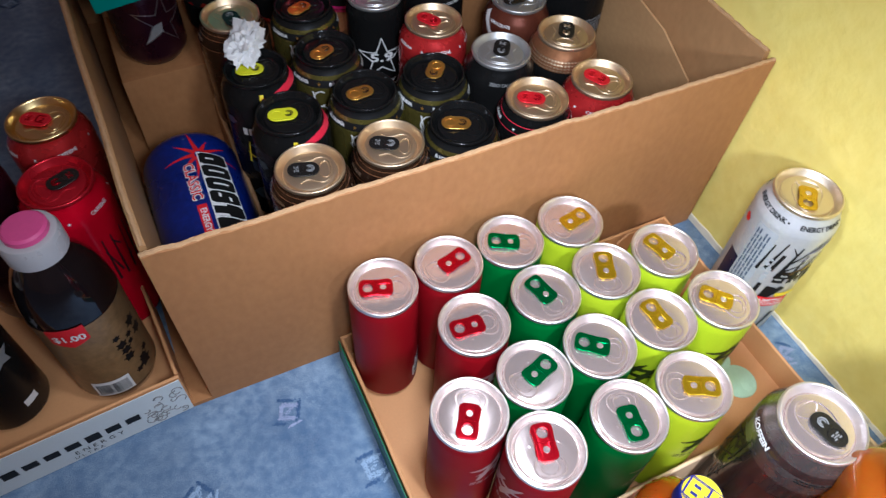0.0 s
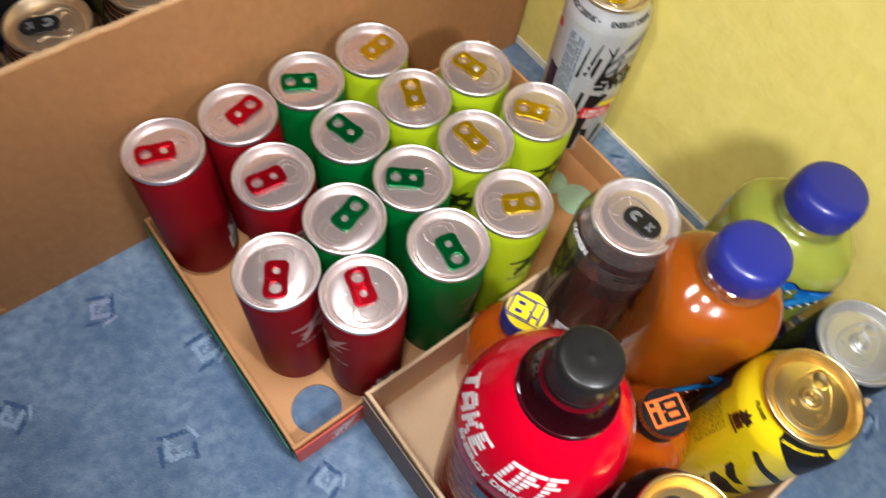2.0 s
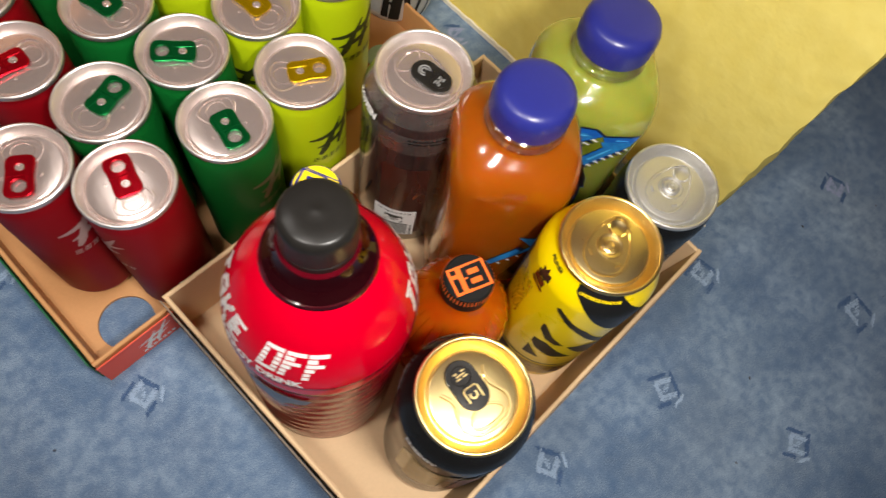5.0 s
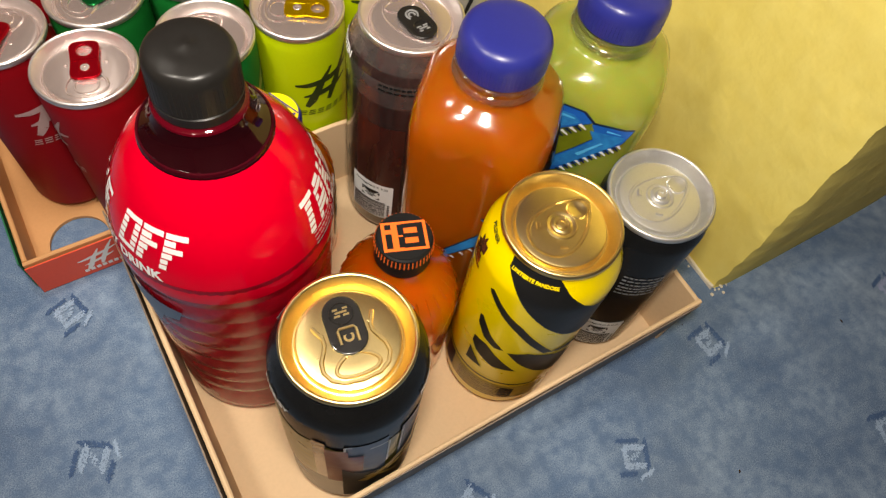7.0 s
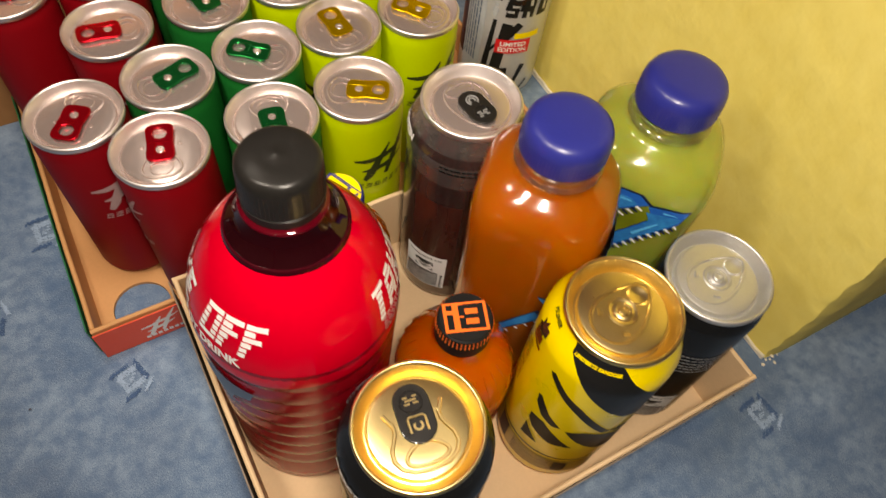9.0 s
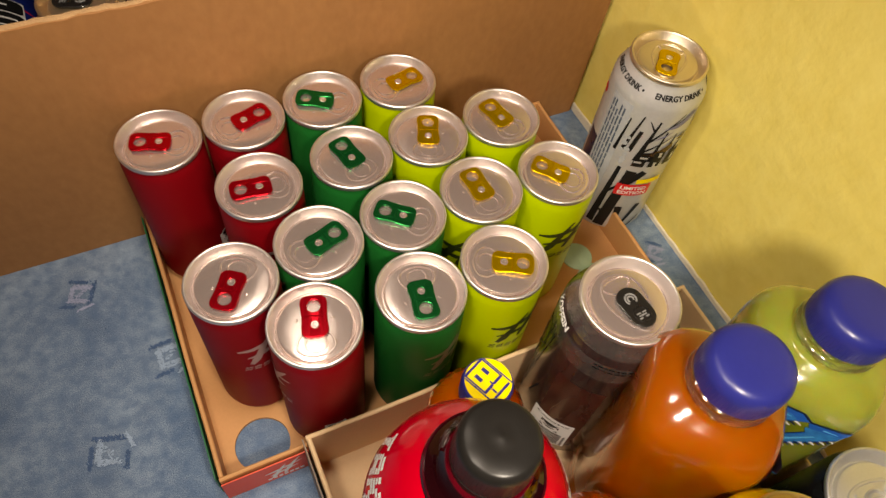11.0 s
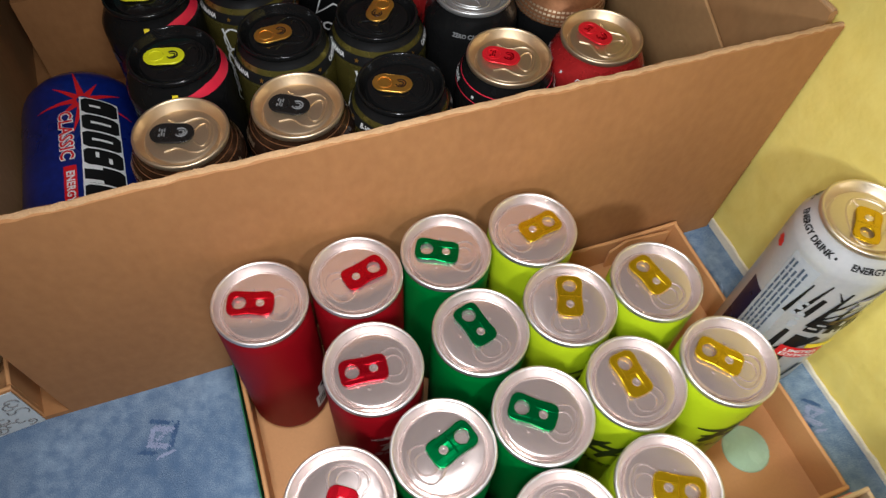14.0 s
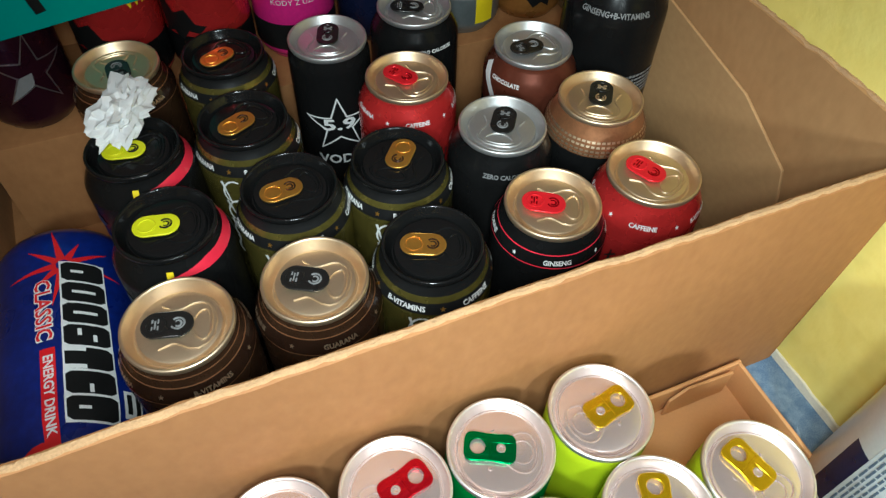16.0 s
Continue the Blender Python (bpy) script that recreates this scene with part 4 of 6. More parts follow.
def slate_can(x, y, lt, pt):
    c = can("drink_can", x, y, BZ, TALL, M_BLACK, M_BLACKLID, M_TAB_LEMON, "stadium", lt, "tall black drink can with black lid and lemon tab", group="black cans with lemon tabs", mark=M_INK)
    on_can(c, "slred", "foil_ring", lambda: wrap(polygons([[(-0.030, -0.0012), (-0.010, -0.0030), (0.014, -0.0032), (0.032, -0.0024), (0.034, 0.0030), (-0.008, 0.0026)]]), TALL, 0, 0.1580, 0.0008, 0.004), M_PINKINK, pt + 58, "torn red foil strip")
    on_can(c, "slyel", "yellow_stripe", lambda: wrap(polygons([stroke(0, -0.012, 0.001, 0.012, 0.004)]), TALL, 0, 0.148, 0.0004, 0.003), M_YELLOWINK, pt)
    rr = random.Random(9)

    def camo():
        out = []
        for i in range(34):
            a, z = rr.uniform(-0.1, 0.1), rr.uniform(0.03, 0.150)
            out.append([(a + rr.uniform(0.004, 0.012) * math.cos(t * 1.05), z - 0.09 + rr.uniform(0.004, 0.011) * math.sin(t * 1.05)) for t in range(6)])
        return wrap(polygons(out), TALL, 0, 0.09, 0.0002, 0.006)
    on_can(c, "slcamo", "slate_patches", camo, M_SLATE, pt)
    on_can(c, "slwrd", "printed_wordmark", lambda: wrap(polygons([rect(0.004, 0.008, -0.014 + 0.0055 * i, 0) for i in range(6)]), TALL, 0, 0.122, 0.0004), M_WHITE, pt - 10)
    on_can(c, "slwrd2", "printed_wordmark", lambda: wrap(polygons(script_strokes(4, 0.026, 6)), TALL, 0, 0.097, 0.0004, 0.004), M_YELLOWINK, pt - 10)
    return c


def banded_can(x, y, z, mat, lid, tab, lt, pt, words, ink, label, outer=TALL, group="", shape="stadium", mark=None, bandmat=None, zt=None, size=0.0037):
    c = can("drink_can", x, y, z, outer, mat, lid, tab, shape, lt, label, group=group, mark=mark)
    top = outer[-1][0]
    zt = top - 0.0125 if zt is None else zt
    if bandmat:
        on_can(c, ("bnd", id(outer)), "shoulder_band", lambda: band(outer, zt - 0.0035, zt + 0.0035), bandmat)
    for k, s in enumerate(words):
        neck_text(c, outer, s, zt, size, ink, pt + 360 / len(words) * k, bold=0.00012)
        if outer is TALL and len(words) > 3:
            on_can(c, ("dot", zt), "printed_star", lambda: wrap(polygon(star(0, 0, 0.0015)), TALL, 0, zt, 0.0004), ink, pt + 360 / len(words) * (k + 0.5))
    if mat is M_BROWN:
        on_can(c, "brdark", "dark_band", lambda: band(TALL, 0.1485, 0.1570, 0.00015), M_DARKBAND)
        for z in (0.1480, 0.1572, 0.1612):
            on_can(c, ("brline", z), "gilt_line", lambda: band(TALL, z - 0.0003, z + 0.0003, 0.00025), M_COPPER)
    return c


for x, y, lt, pt in ((0.117, 0.101, 158, -138), (0.058, 0.169, -171, -92), (0.122, 0.168, 50, -96), (0.046, 0.235, -150, -86), (0.048, 0.306, -149, -84)):
    olive_can(x, y, lt, pt)
for x, y, lt in ((-0.010, 0.166, 171), (-0.019, 0.232, 171)):
    slate_can(x, y, lt, -100)
for x, y, lt, pt, ws in ((-0.014, 0.100, 166, -75, ("B-VITAMINS", "CAFFEINE", "TAURINE", "GUARANA")), (0.0535, 0.1015, 153, -85, ("GUARANA", "B-VITAMINS", "CAFFEINE", "TAURINE"))):
    banded_can(x, y, BZ, M_BROWN, M_CHAMP, M_TAB_BLACK, lt, pt, ws, M_CHAMP, "tall dark brown drink can with champagne lid", group="brown cans in the large box", mark=M_GREYINK)
c = banded_can(-0.019, 0.316, BZ, M_BROWN, M_CHAMP, M_TAB_BLACK, -86, -60, ("GUARANA", "B-VITAMINS", "CAFFEINE"), M_CHAMP, "tall dark brown drink can with champagne lid under a tissue", group="brown cans in the large box", mark=M_GREYINK)
c = banded_can(0.190, 0.104, BZ, M_BLACK, M_CHAMP, M_TAB_CORAL, 151, -110, ("GINSENG", "B-VITAMINS", "GUARANA", "TAURINE"), M_WHITE, "tall black drink can with gold lid and red tab", mark=M_TAB_RED)
on_can(c, "pinkline", "pink_line", lambda: band(TALL, 0.1492, 0.1500), M_PINKINK)
on_can(c, "pinkline2", "pink_line", lambda: band(TALL, 0.1565, 0.1571), M_PINKINK)
for x, y, lt, pt in ((0.256, 0.104, 118, -128), (0.154, 0.238, 126, -98)):
    c = banded_can(x, y, BZ, M_REDMETAL, M_CHAMP, M_TAB_CORAL, lt, pt, ("CAFFEINE", "B-VITAMINS", "TAURINE", "GINSENG", "GUARANA"), M_WHITE, "tall metallic red drink can with gold lid and red tab", group="red cans in the large box", mark=M_TAB_RED)
    on_can(c, "rbscript", "printed_script", lambda: wrap(polygons(script_strokes(5, 0.036, 5)), TALL, 0, 0.110, 0.0004, 0.006), M_INK, pt)
c = banded_can(0.192, 0.173, BZ, M_BLACK, M_GREYALU, M_TAB_BLACK, 55, -110, ("ZERO CALORIES", "ZERO CALORIES", "ZERO CALORIES"), M_GREYINK, "tall black drink can with silver lid and black tab", mark=M_GREYINK)
c = banded_can(0.262, 0.174, BZ, M_BLACK, M_CHAMP, M_TAB_BLACK, 55, -85, (), M_WHITE, "tall dark drink can with gold lid and copper shoulder", mark=M_CHAMP)
on_can(c, "copband", "copper_shoulder", lambda: band(TALL, 0.145, 0.1645, 0.0002), M_COPPER)
on_can(c, "copdots", "shoulder_dots", lambda: wrap(polygons([rect(0.0022, 0.0014, -0.1 + 0.0032 * i, -0.006 + 0.0028 * k) for i in range(64) for k in range(4)]), TALL, 0, 0.153, 0.0005), M_CHAMP)
# slender black can with the outlined star
c = banded_can(0.118, 0.298, BZ, M_BLACK, M_GREYALU, M_TAB_BLACK, 70, -80, (), M_WHITE, "slender black drink can with a white outlined star", outer=SLEEKTALL, mark=M_GREYINK)
STAR = star(0, 0, 0.026, 0.40)
on_can(c, "starout", "printed_star", lambda: wrap(outline([STAR, star(0, 0, 0.0232, 0.38)[::-1]], 0.0002), SLEEKTALL, 0, 0.112, 0.0003, 0.003), M_WHITE, -100)
neck_text(c, SLEEKTALL, "5.9", 0.113, 0.0135, M_WHITE, -100, squeeze=1.5, bold=0.0004)
neck_text(c, SLEEKTALL, "VODKA", 0.080, 0.012, M_WHITE, -94, bold=0.0003)
c = banded_can(0.188, 0.314, BZ, M_BLACK, M_GREYALU, M_TAB_BLACK, 160, -85, ("+ZERO CALORIES", "+ZERO CALORIES"), M_WHITE, "tall black drink can with silver lid", mark=M_GREYINK, zt=0.149)
c = banded_can(0.248, 0.241, BZ, M_CHOC, M_GREYALU, M_TAB_BLACK, -175, -152, ("CHOCOLATE", "CHOCOLATE"), M_WHITE, "tall chocolate brown drink can with silver lid", mark=M_GREYINK)
on_can(c, "swoosh", "white_swoosh", lambda: wrap(polygons([stroke(-0.028, 0.030, -0.012, 0.006, 0.007, 0.005), stroke(-0.013, 0.007, 0.012, -0.012, 0.005, 0.003)]), TALL, 0, 0.128, 0.0004, 0.005), M_WHITE, -142)
on_can(c, "chocdark", "dark_field", lambda: band(TALL, 0.02, 0.128, 0.0001), M_BLACK)
c = banded_can(0.318, 0.252, BZ, M_BLACK, M_GREYALU, M_TAB_BLACK, 20, -125, ("GINSENG+B-VITAMINS", "TAURINE+CAFFEINE"), M_GREYINK, "extra tall glossy black drink can", outer=GIANT, mark=M_GREYINK, zt=0.187, size=0.0048)
on_can(c, "gianttxt", "small_print", lambda: wrap(polygons(bars(0.028, 0.02, 6, random.Random(3))), GIANT, 0, 0.13, 0.0004), M_GREYINK, -75)

# rear row on the flat carton
RZ = 0.1003
for x, y, pt in ((-0.016, 0.414, -80), (0.050, 0.410, -80)):
    c = banded_can(x, y, RZ, M_REDMETAL, M_ALU, M_TAB_CORAL, 40, pt, (), M_WHITE, "tall bright red drink can with torn black print", group="red cans of the rear row")
    on_can(c, "blackclaw", "black_shape", lambda: wrap(polygons([[(-0.034, 0.010), (-0.026, 0.014), (-0.020, 0.004), (-0.010, 0.008), (-0.004, -0.004), (0.004, -0.006), (-0.002, -0.012), (-0.010, -0.010), (-0.016, -0.018), (-0.024, -0.012), (-0.032, -0.016)]]), TALL, 0, 0.055, 0.0004, 0.005), M_INK, pt - 25)
    on_can(c, "winfield", "dark_field", lambda: band(TALL, 0.012, 0.040, 0.0003), M_BLACK)
    neck_text(c, TALL, "WIN", 0.075, 0.012, M_YELLOWINK, pt + 30, bold=0.0003)
c = banded_can(0.118, 0.408, RZ, M_PINKCAN, M_GREYALU, M_TAB_BLACK, 40, -80, (), M_WHITE, "tall pink and black drink can with white print")
on_can(c, "pkblack", "black_field", lambda: band(TALL, 0.006, 0.036, 0.0003), M_INK)
on_can(c, "pkword", "printed_wordmark", lambda: wrap(polygons([rect(0.006, 0.016, -0.021 + 0.0085 * i, 0) for i in range(6)]), TALL, 0, 0.072, 0.0004, 0.005), M_WHITE, -88)
neck_text(c, TALL, "KODY Z UZAVER", 0.055, 0.0062, M_WHITE, -90)
on_can(c, "pkcyan", "cyan_field", lambda: wrap(polygons([rect(0.010, 0.020)]), TALL, 0, 0.018, 0.0006, 0.004), M_BLUEINK, -70)
c = banded_can(0.188, 0.408, RZ, M_NAVY, M_GREYALU, M_TAB_BLACK, 0, -80, (), M_WHITE, "tall navy blue drink can of the rear row")
on_can(c, "nvscript", "printed_script", lambda: wrap(polygons(script_strokes(4, 0.03, 2)), TALL, 0, 0.06, 0.0004, 0.005), M_PINKINK, -70)
c = banded_can(0.262, 0.392, RZ, M_GREYCAN, M_GREYALU, M_TAB_BLACK, 0, -80, (), M_WHITE, "tall grey drink can with a yellow stripe")
on_can(c, "gyyel", "yellow_stripe", lambda: wrap(polygons([rect(0.017, 0.13)]), TALL, 0, 0.078, 0.0004, 0.006), M_YELLOWINK, -78)
on_can(c, "gyink", "black_strokes", lambda: wrap(polygons([stroke(-0.005, 0.01 + 0.008 * i, 0.003, 0.014 + 0.008 * i, 0.002) for i in range(6)]), TALL, 0, 0.03, 0.0006, 0.005), M_INK, -84)
on_can(c, "gysm", "small_print", lambda: wrap(polygons(bars(0.022, 0.05, 14, random.Random(13))), TALL, 0, 0.06, 0.0004), M_GREYINK, -118)
c = banded_can(0.326, 0.392, RZ, M_ORANGECAN, M_GREYALU, M_TAB_BLACK, 0, -80, ("CHOCOLATE",), M_WHITE, "tall amber brown drink can of the rear row", zt=0.06, size=0.008)
on_can(c, "orink", "black_shape", lambda: wrap(polygons([star(0, 0, 0.016, 0.6, 7), star(0.012, 0.02, 0.010, 0.6, 6)]), TALL, 0, 0.03, 0.0004, 0.005), M_INK, -95)
c = banded_can(-0.090, 0.393, RZ, M_PURPLE, M_GREYALU, M_TAB_BLACK, 0, -80, (), M_WHITE, "tall dark purple drink can with an outlined star")
STAR2 = star(0, 0, 0.030, 0.36, 5, 80)
on_can(c, "purpstar", "printed_star", lambda: wrap(outline([STAR2, star(0, 0, 0.0275, 0.34, 5, 80)[::-1]], 0.0002), TALL, 0, 0.050, 0.0003, 0.004), M_SILVERINK, -68)
on_can(c, "purpstarf", "printed_star_point", lambda: wrap(polygons([[(0, 0), STAR2[3], STAR2[4]], [(0, 0), STAR2[4], STAR2[5]]]), TALL, 0, 0.050, 0.0003, 0.004), M_GREYINK, -68)
c = banded_can(-0.108, 0.520, RZ, M_YELLOWCAN, M_GREYALU, M_TAB_BLACK, 0, -80, (), M_WHITE, "tall lemon yellow drink can with dark lines")
on_can(c, "lemink", "black_lines", lambda: wrap(polygons([stroke(-0.012, 0.02, 0, -0.012, 0.002), stroke(0, -0.012, 0.012, 0.02, 0.002), stroke(-0.004, 0.02, 0, 0.006, 0.0015)]), TALL, 0, 0.03, 0.0004, 0.004), M_INK, -80)

# teal carton upside down over the rear cans
tl = thing("teal_carton", pose(-0.117, 0.352, 0.0, 0, -4.3, 4), "teal printed carton lid turned over the rear cans", "carton")
part("front_wall", slab(0, 0.152, 0, 0.003, 0.179, 0.272, 0.0006), M_TEAL, tl)
part("top_panel", slab(0, 0.152, 0.0032, 0.12, 0.2692, 0.272, 0.0006), M_TEAL, tl)
part("side_wall", slab(0, 0.003, 0.0032, 0.12, 0.179, 0.269, 0.0006), M_TEAL, tl)
part("dark_stroke", polygons([stroke(0.078, 0.190, 0.070, 0.25, 0.007, 0.006), stroke(0.088, 0.214, 0.112, 0.196, 0.006, 0.007), stroke(0.084, 0.212, 0.108, 0.25, 0.006), stroke(0.13, 0.196, 0.13, 0.25, 0.008)]), M_INK, tl, m=pose(0, -0.0006, 0, 90, 0, 0))


# ---------------------------------------------------------------- lying blue bottle in the left compartment
bl = thing("drink_bottle", pose(-0.0965, 0.270, 0.0515, 90, 0, -1), "large blue drink bottle lying on its side in the box", "drink bottle")
BB = [(0.0, 0.034), (0.003, 0.039), (0.010, 0.0425), (0.018, 0.0435), (0.150, 0.0435), (0.170, 0.040), (0.190, 0.030), (0.205, 0.017), (0.222, 0.0145)]
BB = [(z, r * 1.05 if z < 0.2 else r) for z, r in BB]
part("body", lathe([(0, 0.004), (0.02, 0.002)] + [(r, z) for z, r in BB] + [(0, 0.2225)], 64), M_BLUEBOTTLE, bl)
part("cap", lathe([(0.0152, 0.2095), (0.0155, 0.2105), (0.0155, 0.2255), (0.0145, 0.2270), (0, 0.2270)], 40), M_BLUECAP, bl)
part("red_burst", wrap(polygons([stroke(0.004 * math.cos(a), 0.004 * math.sin(a), q * math.cos(a), q * math.sin(a), 0.0052, 0.0004) for a, q in ((0.1, 0.034), (0.75, 0.024), (1.35, 0.033), (2.1, 0.022), (2.8, 0.036), (3.5, 0.028), (4.2, 0.020), (4.9, 0.032), (5.6, 0.026))]), BB, 76, 0.040, 0.0003, 0.006), M_REDINK, bl)
block, edge, hollow = [], [], []
for i in range(7):
    z = -0.0505 + 0.0168 * i
    q = 0.0118 + 0.0002 * i
    block.append([(-q, z - 0.0056), (-q + 0.003, z - 0.0076), (q - 0.003, z - 0.0076), (q, z - 0.0056), (q, z + 0.0056), (q - 0.003, z + 0.0076), (-q + 0.003, z + 0.0076), (-q, z + 0.0056)])
    edge.append(rect(2 * q + 0.0022, 0.0176, 0, z))
    # slits and notches: (length, width, across, along)
    for a, b, x, y in (((0.0070, 0.0022, 0.003, 0),), ((0.0130, 0.0022, 0, 0),), ((0.0130, 0.0022, 0, 0),), ((0.0022, 0.0050, -0.004, 0.0020), (0.0022, 0.0050, 0.004, -0.0020)), ((0.0120, 0.0030, 0.0075, 0.0062), (0.0120, 0.0030, 0.0075, -0.0062)), ((0.0022, 0.0056, 0, 0.0040),), ((0.0060, 0.0022, 0.004, 0),))[i]:
        hollow.append(rect(a, b, x, z + y))
block, edge, hollow = [[[(x, y - 0.2 * x) for x, y in q] for q in shapes] for shapes in (block, edge, hollow)]
part("printed_wordmark_edge", wrap(polygons(edge), BB, 63, 0.0985, 0.0004, 0.006), M_WHITE, bl)
part("printed_wordmark", wrap(polygons(block), BB, 63, 0.0985, 0.0008, 0.006), M_INK, bl)
part("wordmark_gap", wrap(polygons(hollow), BB, 63, 0.0985, 0.0011, 0.006), M_WHITE, bl)


def side_text(text, size, angle, z, lift=0.0006, bold=0.0002):
    bm = letters(text, size, 1.0, bold)
    for v in bm.verts:
        v.co = (-v.co.y, v.co.x, 0)
    return wrap(bm, BB, angle, z, lift)


part("lettering", side_text("CLASSIC", 0.0125, 92, 0.074, 0.0007, 0.0009), M_WHITE, bl)
part("lettering", side_text("CLASSIC", 0.0125, 92, 0.074, 0.0011), M_REDINK, bl)
part("red_stripe", wrap(polygons([rect(0.0084, 0.062)]), BB, 90, 0.134, 0.0004, 0.006), M_REDINK, bl)
part("lettering", side_text("ENERGY DRINK", 0.0074, 90, 0.134, 0.0008), M_WHITE, bl)
badge = part("red_badge", wrap(polygon(circle(0, 0, 0.014)), BB, 98, 0.176, 0.0004, 0.004), M_REDINK, bl)
part("small_print", wrap(polygons([rect(0.0016, 0.016, -0.004, 0), rect(0.0016, 0.012, 0, 0.001), rect(0.0016, 0.014, 0.004, 0)]), BB, 98, 0.176, 0.0009, 0.004), M_WHITE, badge)
badge = part("white_badge", wrap(polygons([rect(0.012, 0.018)]), BB, 34, 0.146, 0.0004, 0.005), M_WHITE, bl)
part("small_print", wrap(polygons([rect(0.0030, 0.013, 0.003, 0), rect(0.0030, 0.014, -0.0025, 0)]), BB, 34, 0.146, 0.0009, 0.004), M_INK, badge)

# crumpled tissue lying over two lids
bm = bmesh.new()
bmesh.ops.create_icosphere(bm, subdivisions=4, radius=1)
for v in bm.verts:
    p = v.co.copy()
    k = 0.90 + 0.5 * noise.noise(p * 1.4) + 0.6 * (abs(noise.noise(p * 2.6 + Vector((3, 1, 2)))) - 0.2) + 0.45 * (abs(noise.noise(p * 5.5 + Vector((1, 4, 2)))) - 0.15)
    v.co = Vector((p.x * 0.015 * k, p.y * 0.026 * k, p.z * 0.010 * k + 0.008))
    if p.z < -0.2:
        v.co.z = max(v.co.z, 0.0005)
tissue = thing("tissue", pose(-0.019, 0.255, 0.1735, 0, 0, -25), "crumpled white paper tissue lying on the can lids", "tissue")
part("paper", bm, M_TISSUE, tissue, smooth=12)

# ---------------------------------------------------------------- white can by the wall
def red_label_text(ob, text, z):
    on_can(ob, ("redlab", text), "lettering", lambda: wrap(letters(text, 0.0056, 1.0, 0.00015), TALL, 0, z, 0.0017), M_WHITE, -108)


c = can("drink_can", 0.336, -0.072, 0.0004, TALL, M_WHITECAN, M_PALELID, M_TAB_YELLOW, "waist", 225, "tall white drink can with black tree print on the carpet", turn=-3)
for a in (-96, -6, 84, 174):
    neck_text(c, TALL, "ENERGY DRINK \u2022", 0.1568, 0.0050, M_INK, a, bold=0.0002)
rw = random.Random(21)


trunks = [stroke(0.004, -0.014, 0.008, 0.018, 0.0034, 0.0010), stroke(0.013, -0.010, 0.017, 0.014, 0.0032, 0.0010), stroke(-0.024, -0.010, -0.021, 0.024, 0.0026, 0.0010), stroke(0.020, -0.006, 0.028, 0.012, 0.0030, 0.0008), stroke(-0.0185, -0.006, -0.0125, 0.030, 0.0030, 0.0010), stroke(-0.0135, -0.006, -0.0105, 0.016, 0.0034, 0.0028), stroke(-0.0065, -0.014, -0.0005, 0.028, 0.0042, 0.0014), stroke(-0.0035, 0.006, 0.016, 0.034, 0.0022, 0.0005), stroke(-0.0045, -0.004, 0.014, 0.012, 0.0022, 0.0006), stroke(-0.0020, 0.018, -0.0075, 0.027, 0.0016, 0.0006), stroke(0.008, 0.022, 0.024, 0.034, 0.0016, 0.0005)]
on_can(c, "trunks", "tree_print", lambda: wrap(polygons(trunks), TALL, 0, 0.110, 0.0003, 0.003), M_INK, -112)
on_can(c, "hill", "grey_brush_print", lambda: wrap(polygons([[(0.004, 0.020), (0.012, 0.025), (0.022, 0.034), (0.028, 0.035), (0.022, 0.026), (0.014, 0.021)], [(0.000, 0.010), (0.008, 0.013), (0.012, 0.018), (0.006, 0.014)], [(0.030, 0.002), (0.040, 0.010), (0.046, 0.024), (0.040, 0.020)]]), TALL, 0, 0.110, 0.0006, 0.003), M_LAVENDER, -112)
on_can(c, "ridge", "dark_hill_print", lambda: wrap(polygons([[(-0.004, -0.006), (0.008, -0.001), (0.016, 0.006), (0.018, 0.000), (0.014, -0.005), (0.004, -0.008)], [(0.018, 0.008), (0.025, 0.013), (0.026, 0.006)]]), TALL, 0, 0.110, 0.0008, 0.003), M_BROWN, -112)
on_can(c, "woods", "tree_print", lambda: wrap(polygons([stroke(-0.016, -0.048, -0.011, 0.024, 0.0060, 0.0030), stroke(-0.008, -0.050, -0.001, 0.022, 0.0090, 0.0080), stroke(-0.002, 0.008, 0.009, 0.022, 0.0080, 0.0060), stroke(0.004, -0.050, 0.002, -0.022, 0.0040, 0.0060), stroke(0.010, -0.046, 0.018, -0.020, 0.0026, 0.0050), stroke(-0.014, -0.010, -0.006, 0.004, 0.0022), stroke(-0.012, -0.030, -0.004, -0.040, 0.0024), stroke(0.016, -0.052, 0.026, -0.040, 0.0020)]), TALL, 0, 0.062, 0.0003, 0.004), M_INK, -118)
on_can(c, "bluefield", "navy_field", lambda: wrap(polygons([rect(0.013, 0.060)]), TALL, 0, 0.066, 0.0002, 0.005), M_NAVY, -196)
lines = []
for k in range(5):
    z = -0.048
    while z < 0.046:
        h = rw.uniform(0.004, 0.011)
        lines.append(rect(0.0013, h, -0.0056 + 0.0028 * k, z + h / 2))
        z += h + 0.0012
on_can(c, "greyfield", "grey_field", lambda: wrap(polygons([rect(0.019, 0.128)]), TALL, 0, 0.080, 0.0002, 0.005), M_WHITEGREY, -168)
on_can(c, "bluetext", "fine_print", lambda: wrap(polygons(lines), TALL, 0, 0.088, 0.0004, 0.006), M_STEELBLUE, -170)
on_can(c, "whtext", "small_print", lambda: wrap(polygons([circle(rw.uniform(-0.006, 0.006), rw.uniform(-0.03, 0.03), rw.uniform(0.001, 0.0025), 8) for i in range(12)]), TALL, 0, 0.10, 0.0003), M_WHITEGREY, -148)
on_can(c, "redblot", "red_blot", lambda: wrap(polygons([star(0, 0, 0.0045, 0.8, 7)]), TALL, 0, 0.133, 0.0004, 0.004), M_REDINK, 150)
